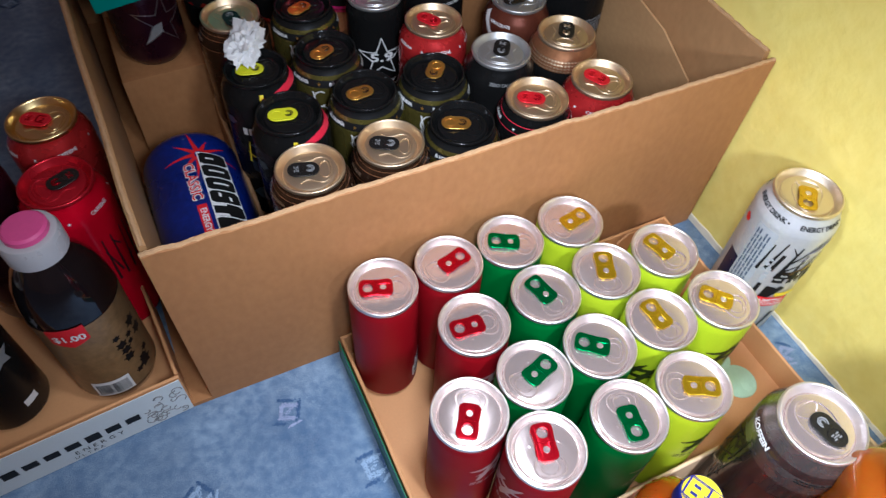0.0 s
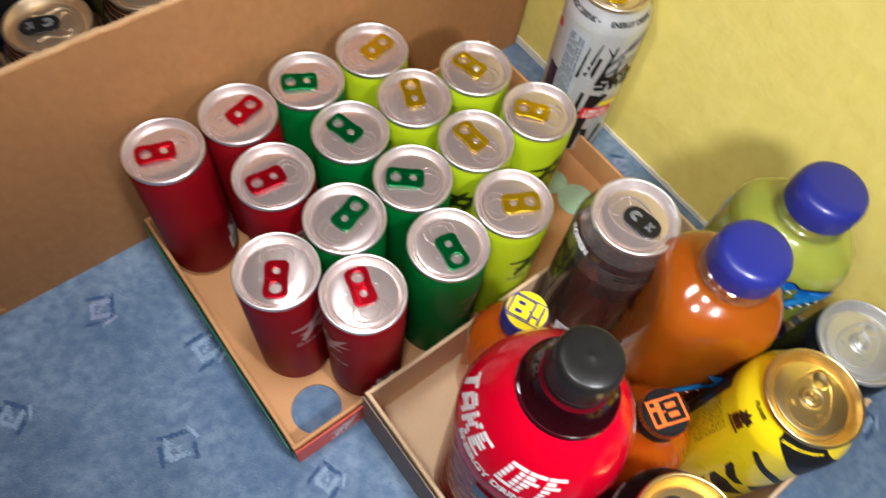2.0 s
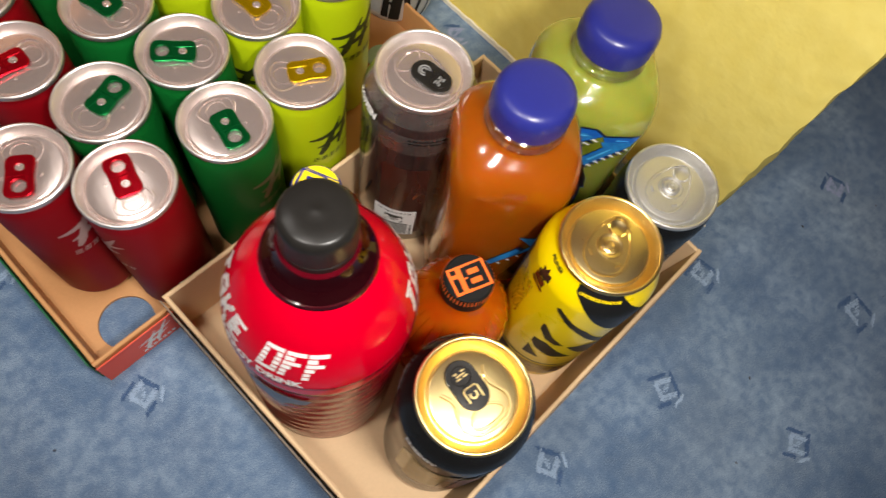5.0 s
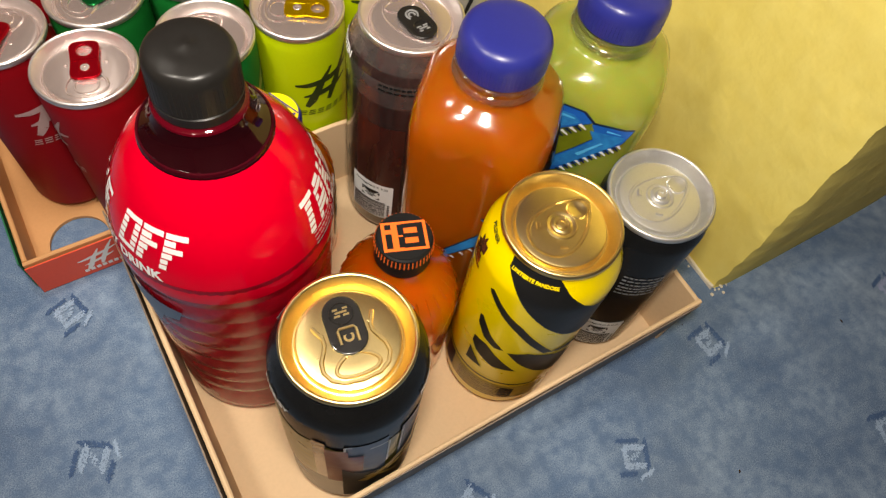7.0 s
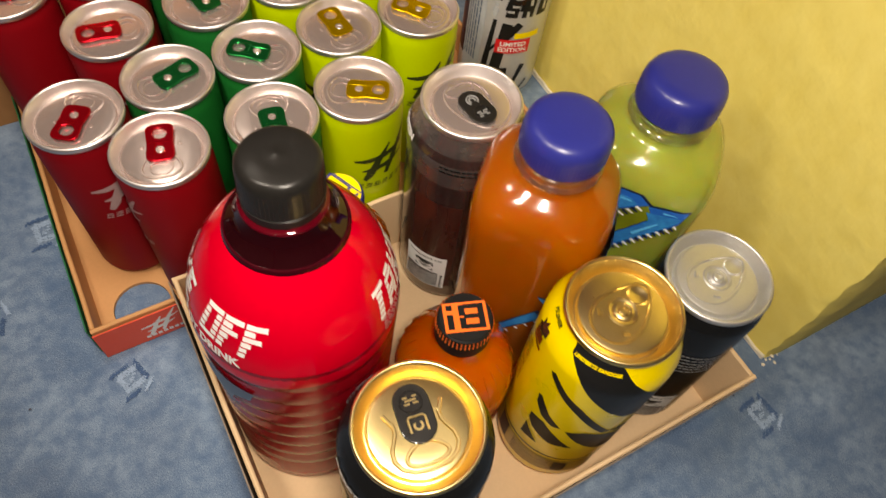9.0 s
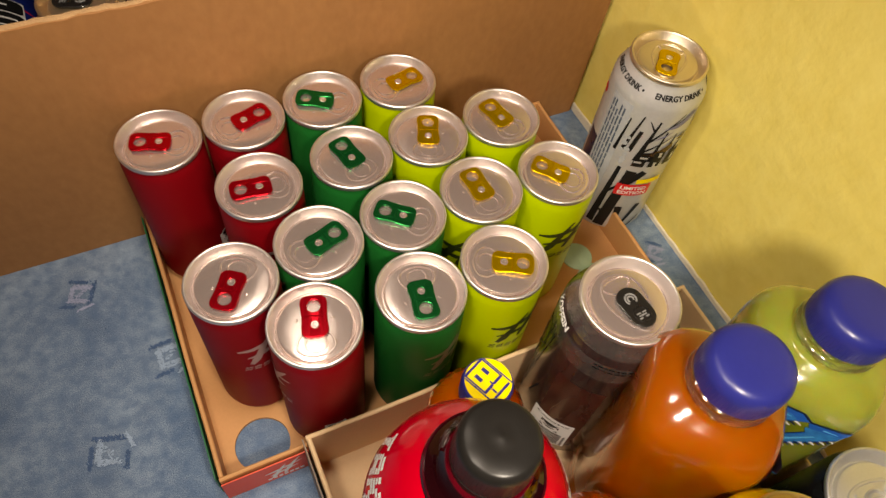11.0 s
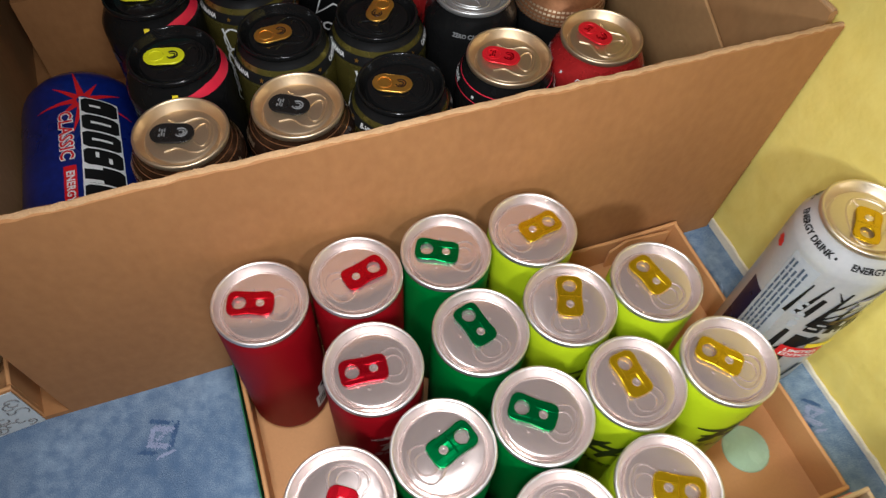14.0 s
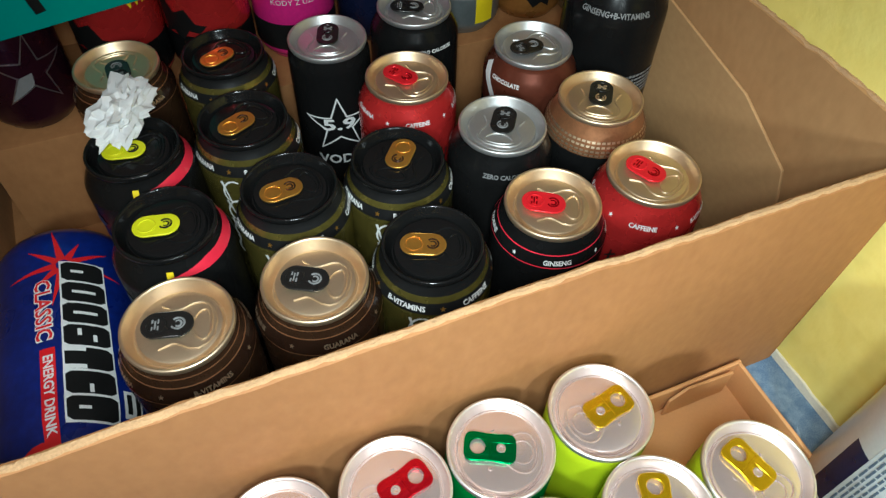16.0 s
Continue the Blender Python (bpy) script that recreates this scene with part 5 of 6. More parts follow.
blocks = [q for x in (-0.0125, -0.0005, 0.0115) for q in ([(x - 0.0050, -0.0080), (x + 0.0040, -0.0080), (x + 0.0056, 0.0080), (x - 0.0034, 0.0080)],)]
on_can(c, "wc_blocks", "printed_wordmark", lambda: wrap(polygons(blocks), TALL, 0, 0.0985, 0.0008, 0.004), M_INK, -95)
on_can(c, "wc_gaps", "wordmark_gap", lambda: wrap(polygons([rect(0.0052, 0.0020, -0.0108, 0.0024), rect(0.0052, 0.0020, -0.0138, -0.0026), rect(0.0022, 0.0052, 0.0007, 0.0052), rect(0.0022, 0.0052, -0.0007, -0.0052), rect(0.0022, 0.0080, 0.0122, 0)]), TALL, 0, 0.0985, 0.0012, 0.004), M_WHITECAN, -95)
on_can(c, "redlab", "red_field", lambda: wrap(polygons([rect(0.027, 0.0135)]), TALL, 0, 0.063, 0.0013, 0.005), M_REDINK, -108)
red_label_text(c, "LIMITED", 0.0655)
red_label_text(c, "EDITION", 0.0600)
on_can(c, "yelsm", "yellow_field", lambda: wrap(polygons([rect(0.020, 0.0055)]), TALL, 0, 0.0735, 0.0013, 0.005), M_YELLOWINK, -91)


# ---------------------------------------------------------------- small carton: cans
SZ = 0.0034
# dark can with gold lid
c = can("drink_can", 0.0995, -0.363, SZ, TALL, M_BLACK, M_GOLD, M_TAB_BLACK, "stadium", 82, "tall black drink can with gold lid in the carton", mark=M_GOLD)
on_can(c, "gl_field", "olive_graphic", lambda: wrap(polygons([rect(0.10, 0.062, 0, -0.004), [(-0.05, 0.027), (-0.045, 0.036), (-0.03, 0.029), (-0.02, 0.034), (-0.012, 0.027)]]), TALL, 0, 0.094, 0.0002, 0.005), M_OLIVEPRINT, -105)
on_can(c, "gl_steel", "steel_letters", lambda: wrap(polygons([rect(0.019, 0.066, -0.003, 0), rect(0.013, 0.066, 0.0195, 0.001)]), TALL, 0, 0.096, 0.0004, 0.005), M_STEELBLUE, -98)
on_can(c, "gl_edge", "white_letter_edge", lambda: wrap(polygons([stroke(-0.0125, 0.033, -0.0125, 0.022, 0.0010), stroke(-0.0125, 0.033, -0.0095, 0.033, 0.0010), stroke(0.0068, 0.026, 0.0068, -0.012, 0.0010), stroke(-0.002, 0.026, 0.0068, 0.026, 0.0010), stroke(0.0135, 0.034, 0.0135, -0.010, 0.0014), stroke(0.0135, 0.034, 0.026, 0.034, 0.0012)]), TALL, 0, 0.096, 0.0007, 0.005), M_WHITE, -98)
on_can(c, "gl_red", "red_graphic", lambda: wrap(polygons([rect(0.010, 0.064, 0, -0.003), rect(0.007, 0.03, 0.008, 0.004)] + [[(-0.005, -0.026 + 0.006 * i), (0.0145, -0.0245 + 0.006 * i), (-0.005, -0.023 + 0.006 * i)] for i in range(8)]), TALL, 0, 0.094, 0.0009, 0.005), M_RUST, -126)
on_can(c, "gl_brown", "brown_strip", lambda: wrap(polygons([rect(0.006, 0.07)]), TALL, 0, 0.096, 0.0006, 0.005), M_BROWN, -139)
on_can(c, "gl_spk", "gold_spikes", lambda: wrap(polygons([[(-0.014, -0.034 + 0.0085 * i), (0.010, -0.026 + 0.0085 * i), (-0.014, -0.028 + 0.0085 * i)] for i in range(8)]), TALL, 0, 0.090, 0.0006, 0.005), M_DULLYELLOW, -156)
on_can(c, "gl_arc", "black_arc", lambda: wrap(polygons([[(-0.014, 0.016), (-0.008, 0.006), (0.002, 0.0), (0.012, 0.003), (0.022, 0.014), (0.030, 0.030), (0.030, -0.05), (-0.014, -0.05)]]), TALL, 0, 0.073, 0.0011, 0.004), M_INK, -98)
on_can(c, "gl_star", "yellow_burst", lambda: wrap(polygons([stroke(-0.008, -0.012, 0.026, 0.026, 0.007, 0.004), stroke(0.004, -0.004, 0.026, -0.002, 0.006, 0.002), stroke(-0.006, 0.0, 0.010, -0.020, 0.005, 0.002), stroke(0.014, 0.006, 0.022, -0.016, 0.005, 0.002)]), TALL, 0, 0.071, 0.0014, 0.004), M_DULLYELLOW, -92)
for a in (-178, -42, 25, 65, 110):
    neck_text(c, TALL, "ENERGY", 0.148, 0.0050, M_WHITE, a, bold=0.0002)
on_can(c, "gl_wm", "printed_wordmark", lambda: wrap(polygons([rect(0.0045, 0.009, -0.008 + 0.006 * i, 0) for i in range(4)]), TALL, 0, 0.138, 0.0004), M_WHITE, -20)

# yellow and black can
c = can("drink_can", 0.204, -0.3585, SZ, TALL, M_YELLOWCAN, M_GOLD, M_GOLD, "torn", -162 + 180, "tall yellow drink can with black slanted stripes", turn=-62)
stripes = [
    [(-0.0254, 0.1646), (-0.0241, 0.159), (-0.0190, 0.1551), (-0.0132, 0.150), (-0.0056, 0.140), (0.0058, 0.1277), (0.0158, 0.1187), (0.026, 0.112), (0.037, 0.110), (0.040, 0.135), (0.032, 0.143), (0.0236, 0.1457), (0.0179, 0.1498), (0.011, 0.1555), (0.0029, 0.1644)],
    [(-0.026, 0.139), (-0.0248, 0.136), (-0.0155, 0.1253), (-0.0052, 0.1157), (0.0071, 0.1011), (0.0128, 0.0942), (0.0168, 0.0954), (0.0063, 0.1098), (-0.0042, 0.1231), (-0.0138, 0.1306), (-0.0238, 0.1406)],
    [(0.0147, 0.0949), (0.0263, 0.0902), (0.036, 0.088), (0.036, 0.094), (0.024, 0.0971)],
    [(-0.005, 0.0894), (0.0047, 0.0942), (0.0134, 0.0921), (0.025, 0.086), (0.034, 0.080), (0.034, 0.062), (0.0295, 0.055), (0.0136, 0.0679), (0.0026, 0.079)],
    [(-0.0258, 0.1106), (-0.0238, 0.1111), (-0.0158, 0.0986), (-0.0074, 0.0905), (-0.012, 0.0882), (-0.0194, 0.0924), (-0.0251, 0.1021)],
    [(-0.0245, 0.0862), (-0.0165, 0.0868), (-0.0051, 0.0757), (0.0037, 0.0672), (-0.0089, 0.0648), (-0.0205, 0.0717), (-0.0245, 0.0787)],
    [(-0.0245, 0.0712), (-0.0137, 0.0555), (-0.0172, 0.0558), (-0.0248, 0.0544)]]
for i, shape in enumerate(stripes):
    on_can(c, ("ye_stripe", i), "black_shoulder" if i == 0 else "black_stripes", lambda: wrap(polygons([[(x, z - 0.09) for x, z in shape]]), TALL, 0, 0.09, 0.0003, 0.004), M_INK, -68)
on_can(c, "ye_panel", "olive_panel", lambda: wrap(polygons([rect(0.078, 0.021, -0.008, -0.002)]), TALL, 0, 0.032, 0.0002, 0.005), M_DULLYELLOW, -80)
on_can(c, "ye_foot", "black_foot", lambda: wrap(polygons([rect(0.010, 0.020, -0.030, 0), rect(0.008, 0.014, 0.012, -0.002), rect(0.07, 0.0015, -0.01, 0.013)]), TALL, 0, 0.032, 0.0004, 0.005), M_INK, -80)
on_can(c, "ye_small", "small_print", lambda: wrap(polygons(bars(0.034, 0.018, 7, random.Random(31), 0.4)), TALL, 0, 0.030, 0.0005), M_BROWN, -84)
on_can(c, "ye_small2", "small_print", lambda: wrap(polygons(bars(0.026, 0.044, 14, random.Random(32), 0.3)), TALL, 0, 0.108, 0.0005), M_BROWN, -166)
on_can(c, "ye_badge", "dark_badge", lambda: wrap(polygons([rect(0.0085, 0.007, 0, -0.002), star(0.0005, 0.0055, 0.0052, 0.55, 7), rect(0.011, 0.0022, 0, -0.0078)]), TALL, 0, 0.145, 0.0005, 0.004), M_BROWN, -143)
on_can(c, "ye_black2", "black_field", lambda: wrap(polygons([rect(0.07, 0.10)]), TALL, 0, 0.09, 0.0002, 0.006), M_INK, 120)


def arc_text(text, size, angle, z, mat, ob, outer):
    on_can(ob, ("arc", text), "lettering", lambda: wrap(letters(text, size, 1, 0.0001), outer, 0, z, 0.0008), mat, angle)


arc_text("PILSNER", 0.0029, -143, 0.1604, M_DARKINK, c, TALL)
arc_text("LIMITIERTE FANDOSE", 0.0023, -84.5, 0.1598, M_YELLOWINK, c, TALL)

# plain black sleek can
c = can("drink_can", 0.2765, -0.3585, SZ, SLEEK, M_BLACK, M_GREYALU, M_GREYALU, "torn", -174 + 180, "slender black drink can with silver lid in the carton", turn=-84, tilt=(0, -1.8))
on_can(c, "bk_txt", "small_print", lambda: wrap(polygons(bars(0.022, 0.022, 6, random.Random(41), 0.4)), SLEEK, 0, 0.097, 0.0004), M_GREYINK, -34)
ladder_label(c, SLEEK, 0.029, -44, 1.3)
# smoky grey can
c = can("drink_can", 0.2040, -0.2230, SZ, TALL, M_SMOKE, M_ALU, M_TAB_BLACK, "stadium", 95 + 180, "tall smoky grey drink can with silver lid", mark=M_GREYINK, turn=-32)
on_can(c, "sm_top", "silver_shoulder", lambda: band(TALL, 0.132, 0.1648, 0.0002), M_SMOKE2)
neck_text(c, TALL, "KOFFEIN", 0.150, 0.0056, M_WHITE, -172, bold=0.0002)
on_can(c, "sm_small", "small_print", lambda: wrap(polygons(bars(0.026, 0.006, 2, random.Random(51), 0.45)), TALL, 0, 0.146, 0.0005), M_INK, -92)
on_can(c, "sm_red", "red_glow_field", lambda: wrap(polygons([rect(0.030, 0.09)]), TALL, 0, 0.07, 0.0002, 0.006), M_EMBER, -112)
rs = random.Random(55)
on_can(c, "sm_scr", "dark_scratches", lambda: wrap(polygons([stroke(rs.uniform(-0.03, 0.02), rs.uniform(-0.05, 0.05), rs.uniform(-0.03, 0.02), rs.uniform(-0.05, 0.05), 0.0006, 0.0014) for i in range(16)]), TALL, 0, 0.095, 0.0004, 0.006), M_INK, 178)
ladder_label(c, TALL, 0.040, -118, 1.4)


# ---------------------------------------------------------------- small carton: bottles
def red_bottle():
    ob = thing("drink_bottle", pose(0.0772, -0.2815, SZ, -0.5, 1.7, 0), "red sleeved drink bottle with black screw cap in the carton", "drink bottle")
    low = [(0.0, 0.0400), (0.0015, 0.0420), (0.005, 0.0432), (0.014, 0.0434)]
    z = 0.020
    while z < 0.150:
        r = 0.0432 + 0.0026 * z / 0.15
        low += [(z, r), (z + 0.0065, r + 0.0001), (z + 0.0125, r), (z + 0.0145, r - 0.00014)]
        z += 0.0160
    low += [(0.1540, 0.0457)]
    part("lower_bottle", lathe([(0, 0.006), (0.018, 0.004)] + [(r, z) for z, r in low], 64), M_REDPET, ob, "ribbed translucent red lower bottle")
    sl = [(0.1515, 0.0460), (0.157, 0.0461), (0.163, 0.0453), (0.169, 0.0442), (0.177, 0.0420), (0.184, 0.0394), (0.192, 0.0357), (0.199, 0.0316), (0.2045, 0.0275), (0.2085, 0.0241)]
    part("red_sleeve", lathe([(r, z) for z, r in sl], 72), M_REDSLEEVE, ob, "bright red printed sleeve")
    part("sleeve_edge", lathe([(0.0246, 0.2080), (0.0245, 0.2090), (0.0241, 0.2100), (0.0234, 0.2102), (0.0229, 0.2095)], 64), M_FILM, ob, "clear shrunk film edge")
    nk = [(0.2060, 0.0250), (0.2086, 0.0246), (0.2101, 0.0232), (0.2120, 0.0210), (0.2142, 0.0193), (0.2168, 0.0180), (0.2195, 0.0170), (0.2225, 0.0160)]
    part("neck", lathe([(r, z) for z, r in nk], 56), M_REDLIQ, ob, "glossy dark red bottle neck")
    part("neck_ring", lathe([(0.0155, 0.2210), (0.0168, 0.2215), (0.0170, 0.2222), (0.0167, 0.2230), (0.0156, 0.2236), (0.0148, 0.2246)], 48), M_REDNECK, ob)
    cap = part("cap", lathe([(0.0148, 0.2240), (0.0155, 0.2245), (0.0157, 0.2285), (0.0152, 0.2289), (0.0152, 0.2293), (0.0157, 0.2297), (0.0154, 0.2415), (0.0151, 0.2440), (0.0142, 0.2458), (0.0126, 0.2468), (0.006, 0.2472), (0.0020, 0.2472), (0.0012, 0.2476), (0, 0.2477)], 72), M_BLACKCAP, ob, "black plastic screw cap")
    rib = bmesh.new()
    for i in range(60):
        a = 2 * math.pi * i / 60
        tube([(0.01565 * math.cos(a), 0.01565 * math.sin(a), 0.2302), (0.01535 * math.cos(a), 0.01535 * math.sin(a), 0.2412)], 0.00014, seg=4, bm=rib)
    part("grip_ribs", rib, M_BLACKCAP, cap)

    # striped print of stacked slanting bars
    def blocks(cols, h, step):
        out = []
        for k, shape in enumerate(cols):
            for j in range(6):
                y = h / 2 - (j + 0.5) * h / 6
                for a, b in shape[j]:
                    x = (k - (len(cols) - 1) / 2) * step
                    out.append([(x + a * 0.0090 - 0.0045 + y * 0.2, y - h / 15), (x + b * 0.0090 - 0.0045 + y * 0.2, y - h / 15), (x + b * 0.0090 - 0.0045 + (y + h / 15) * 0.2, y + h / 15), (x + a * 0.0090 - 0.0045 + (y + h / 15) * 0.2, y + h / 15)])
        return out
    full, left, both = [(0, 1)], [(0, 0.32)], [(0, 0.3), (0.7, 1)]
    ring = [full, both, both, both, both, full]
    eff = [full, [(0, 0.5)], [(0, 0.85)], [(0, 0.45)], left, left]
    tee = [full, [(0.25, 0.75)], [(0.3, 0.7)], [(0.3, 0.7)], [(0.3, 0.7)], [(0.3, 0.7)]]
    aah = [[(0.15, 0.85)], full, both, full, full, both]
    kay = [both, [(0, 0.3), (0.5, 0.9)], [(0, 0.7)], [(0, 0.7)], [(0, 0.3), (0.5, 0.9)], both]
    eee = [full, [(0, 0.5)], [(0, 0.85)], [(0, 0.85)], [(0, 0.5)], full]
    for a, b, c in ((148, -147.5, -174), (-32, 30.5, 4)):
        part("printed_wordmark", wrap(polygons(blocks([tee, aah, kay, eee], 0.0168, 0.0106)), sl, a, 0.1785, 0.0004, 0.003), M_WHITE, ob)
        part("printed_wordmark", wrap(polygons(blocks([ring, eff, eff], 0.0186, 0.0100)), sl, b, 0.1805, 0.0004, 0.003), M_WHITE, ob)
        part("lettering", wrap(letters("ENERGY DRINK", 0.0072, 1, 0.0003), sl, c, 0.1655, 0.0004), M_WHITE, ob)
    part("small_print", wrap(polygons(bars(0.020, 0.009, 4, random.Random(61), 0.3)), sl, -44, 0.166, 0.0004), M_WHITEGREY, ob)
    wall = [(0.0, 0.0440), (0.09, 0.0450), (0.15, 0.0462)]
    for turn in (-157, 20):
        part("grey_emblem", wrap(polygons([[(-0.016, 0.012), (-0.004, 0.008), (0.016, 0.004), (0.013, -0.006), (0.004, -0.010), (0.000, -0.020), (-0.007, -0.012), (-0.015, -0.004)], [(-0.008, -0.018), (0.000, -0.026), (0.008, -0.014), (0.002, -0.022)]]), wall, turn, 0.134, 0.0006, 0.004), M_STEELBLUE, ob)
    return ob


red_bottle()


def squircle(rx, ry, z, p, n=64, turn=0.0):
    out = []
    for i in range(n):
        t = 2 * math.pi * i / n + turn
        c, s = math.cos(t), math.sin(t)
        k = (abs(c) ** p + abs(s) ** p) ** (-1 / p)
        out.append((rx * k * c, ry * k * s, z))
    return out


M_NAVYINK = material("dark_navy_print", lin(14, 26, 60), 0.4, var=0.1, big=60)
M_DEEPBLUE = material("deep_blue_print", lin(22, 92, 178), 0.4, var=0.2, big=60)
M_SKYINK = material("sky_blue_print", lin(84, 184, 236), 0.4, var=0.2, big=90)
M_MOUTH = material("olive_print", lin(110, 118, 24), 0.4, var=0.2, big=60)


def jaws_print():
    """Two jagged blue bands running aslant with a gap between, rows of small teeth along their inner edges."""
    blue = [[(-0.024, 0.032), (-0.016, 0.027), (-0.002, 0.025), (0.004, 0.019), (-0.010, 0.008), (-0.024, -0.008), (-0.036, -0.027), (-0.034, -0.007), (-0.028, 0.007), (-0.020, 0.018), (-0.026, 0.026)],
            [(0.004, 0.018), (0.028, 0.020), (0.023, 0.009), (0.012, -0.010), (-0.002, -0.028), (-0.014, -0.037), (-0.012, -0.024), (0.000, -0.007), (0.009, 0.008)]]
    mouth = [[(0.003, 0.018), (0.008, 0.007), (0.000, -0.007), (-0.012, -0.024), (-0.022, -0.036), (-0.034, -0.026), (-0.024, -0.008), (-0.010, 0.008)]]
    teeth, gaps = [], []
    for (x0, y0), (x1, y1), n, w in (((0.000, 0.015), (-0.034, -0.024), 9, 0.0036), ((0.022, 0.006), (-0.004, -0.031), 8, 0.0030)):
        for i in range(n):
            for k, store in ((0.0, teeth), (0.5, gaps)):
                x, y = x0 + (x1 - x0) * (i + k) / n, y0 + (y1 - y0) * (i + k) / n
                store.append(stroke(x - w * 0.5, y + w * 0.35, x + w * 0.6, y - w * 0.5, 0.0020, 0.0010))
    shine = [stroke(-0.018, 0.021, -0.002, 0.019, 0.0040, 0.0016), stroke(-0.030, -0.010, -0.016, 0.010, 0.0035, 0.0020), stroke(0.000, -0.016, 0.016, 0.010, 0.0040, 0.0020), stroke(0.010, 0.016, 0.022, 0.016, 0.0024, 0.0012)]
    return blue, mouth, teeth, gaps, shine


def juice_bottle(x, y, liquid, label, turn, faces):
    ob = thing("juice_bottle", pose(x, y, SZ, 0, 0, turn), label, "drink bottle", "wide blue-capped juice bottles")
    shape = [(0.000, 0.027, 3.2), (0.003, 0.0305, 3.4), (0.010, 0.0322, 3.6), (0.030, 0.0322, 3.8), (0.034, 0.0312, 3.8), (0.040, 0.0322, 3.8), (0.128, 0.0322, 4.2), (0.140, 0.0326, 4.2), (0.150, 0.0330, 4.0), (0.158, 0.0331, 3.6), (0.1645, 0.0325, 3.2), (0.170, 0.0309, 2.8), (0.1740, 0.0280, 2.4), (0.1770, 0.0246, 2.1), (0.1792, 0.0212, 2.0), (0.1815, 0.0188, 2.0), (0.190, 0.0176, 2.0)]
    skin = [(z, r * 1.075) for z, r, p in shape]
    part("bottle", loft([squircle(r * 1.075, r * 1.075, z, p) for z, r, p in shape]), liquid, ob, smooth=50)
    part("neck_ring", lathe([(0.0190, 0.1828), (0.0212, 0.1834), (0.0214, 0.1842), (0.0211, 0.1850), (0.0194, 0.1862), (0.0193, 0.1880), (0.0206, 0.1886), (0.0208, 0.1895), (0.0205, 0.1904), (0.0190, 0.1914)], 48), M_RINGCLEAR, ob, "clear plastic neck ring")
    cap = part("cap", lathe([(0.0190, 0.1917), (0.0205, 0.1921), (0.0207, 0.1934), (0.0207, 0.2022), (0.0204, 0.2048), (0.0194, 0.2074), (0.0178, 0.2092), (0.0154, 0.2102), (0.0118, 0.2107), (0, 0.2109)], 80), M_BLUECAP, ob, "blue plastic screw cap")
    rib = bmesh.new()
    for i in range(72):
        a = 2 * math.pi * i / 72
        tube([(0.0207 * math.cos(a), 0.0207 * math.sin(a), 0.1937), (0.0206 * math.cos(a), 0.0206 * math.sin(a), 0.2022)], 0.00016, seg=4, bm=rib)
    part("grip_ribs", rib, M_BLUECAP, cap)
    blue, mouth, teeth, gaps, shine = jaws_print()

    def grown(shape, k):
        cx, cy = sum(p[0] for p in shape) / len(shape), sum(p[1] for p in shape) / len(shape)
        return [(cx + (x - cx) * k, cy + (y - cy) * k) for x, y in shape]

    for face in faces:
        for nm, pts, mt, lift in (("olive_print", mouth, M_MOUTH, 0.0003), ("dark_print", [grown(q, 1.06) for q in blue], M_NAVYINK, 0.0005), ("blue_print", blue, M_DEEPBLUE, 0.0007), ("pale_blue_print", [grown(q, 0.78) for q in blue], M_BLUEINK, 0.0009), ("pale_blue_print", [grown(q, 0.6) for q in shine], M_SKYINK, 0.0011), ("dark_print", gaps, M_NAVYINK, 0.0012), ("white_teeth", teeth, M_WHITE, 0.0013)):
            bm = polygons(pts)
            bmesh.ops.subdivide_edges(bm, edges=[e for e in bm.edges if e.calc_length() > 0.008], cuts=2)
            for v in bm.verts:
                u, w = v.co.x, v.co.y * 0.9 + 0.1375
                u = math.copysign(min(abs(u), 0.022 + 0.45 * max(0, abs(u) - 0.022)), u)
                v.co = Vector((u, -radius_at(skin, w) - lift + 0.35 * max(0, abs(u) - 0.022), w))
            part(nm, bm, mt, ob, m=pose(0, 0, 0, 0, 0, face))
    if faces == (90,):
        # the end of the print that reaches round onto the next face
        tail = [(0.012, 0.010), (0.020, 0.010), (0.033, 0.020), (0.029, 0.006), (0.016, -0.014), (0.011, -0.019), (0.021, -0.001)]
        part("dark_print", flat_on_face(polygons([grown(tail, 1.1), stroke(0.018, -0.006, -0.020, -0.058, 0.0090, 0.0030)]), 0.104, 0.0), M_NAVYINK, ob)
        bm = flat_on_face(polygons([tail, stroke(0.016, -0.008, -0.018, -0.056, 0.0070, 0.0020)]), 0.104, 0.0)
        part("blue_print", bm, M_BLUEINK, ob, m=pose(0, -0.0003, 0))
        bm = flat_on_face(polygons([stroke(0.0150 - 0.0046 * i, -0.0155 - 0.0064 * i, 0.0172 - 0.0046 * i, -0.0172 - 0.0064 * i, 0.0020, 0.0012) for i in range(8)]), 0.104, 0.0)
        part("white_teeth", bm, M_WHITE, ob, m=pose(0, -0.0005, 0))
    part("lettering", flat_on_face(letters("SUPER", 0.0055, 1, 0.0001), 0.118, -0.010), M_INK, ob, m=pose(0, 0, 0, 0, 0, -90))
    part("small_print", flat_on_face(polygons(bars(0.018, 0.004, 1, random.Random(71))), 0.111, -0.010), M_INK, ob, m=pose(0, 0, 0, 0, 0, -90))
    return ob


def flat_on_face(bm, z, x):
    for v in bm.verts:
        v.co = Vector((v.co.x + x, -0.0352, v.co.y + z))
    return bm


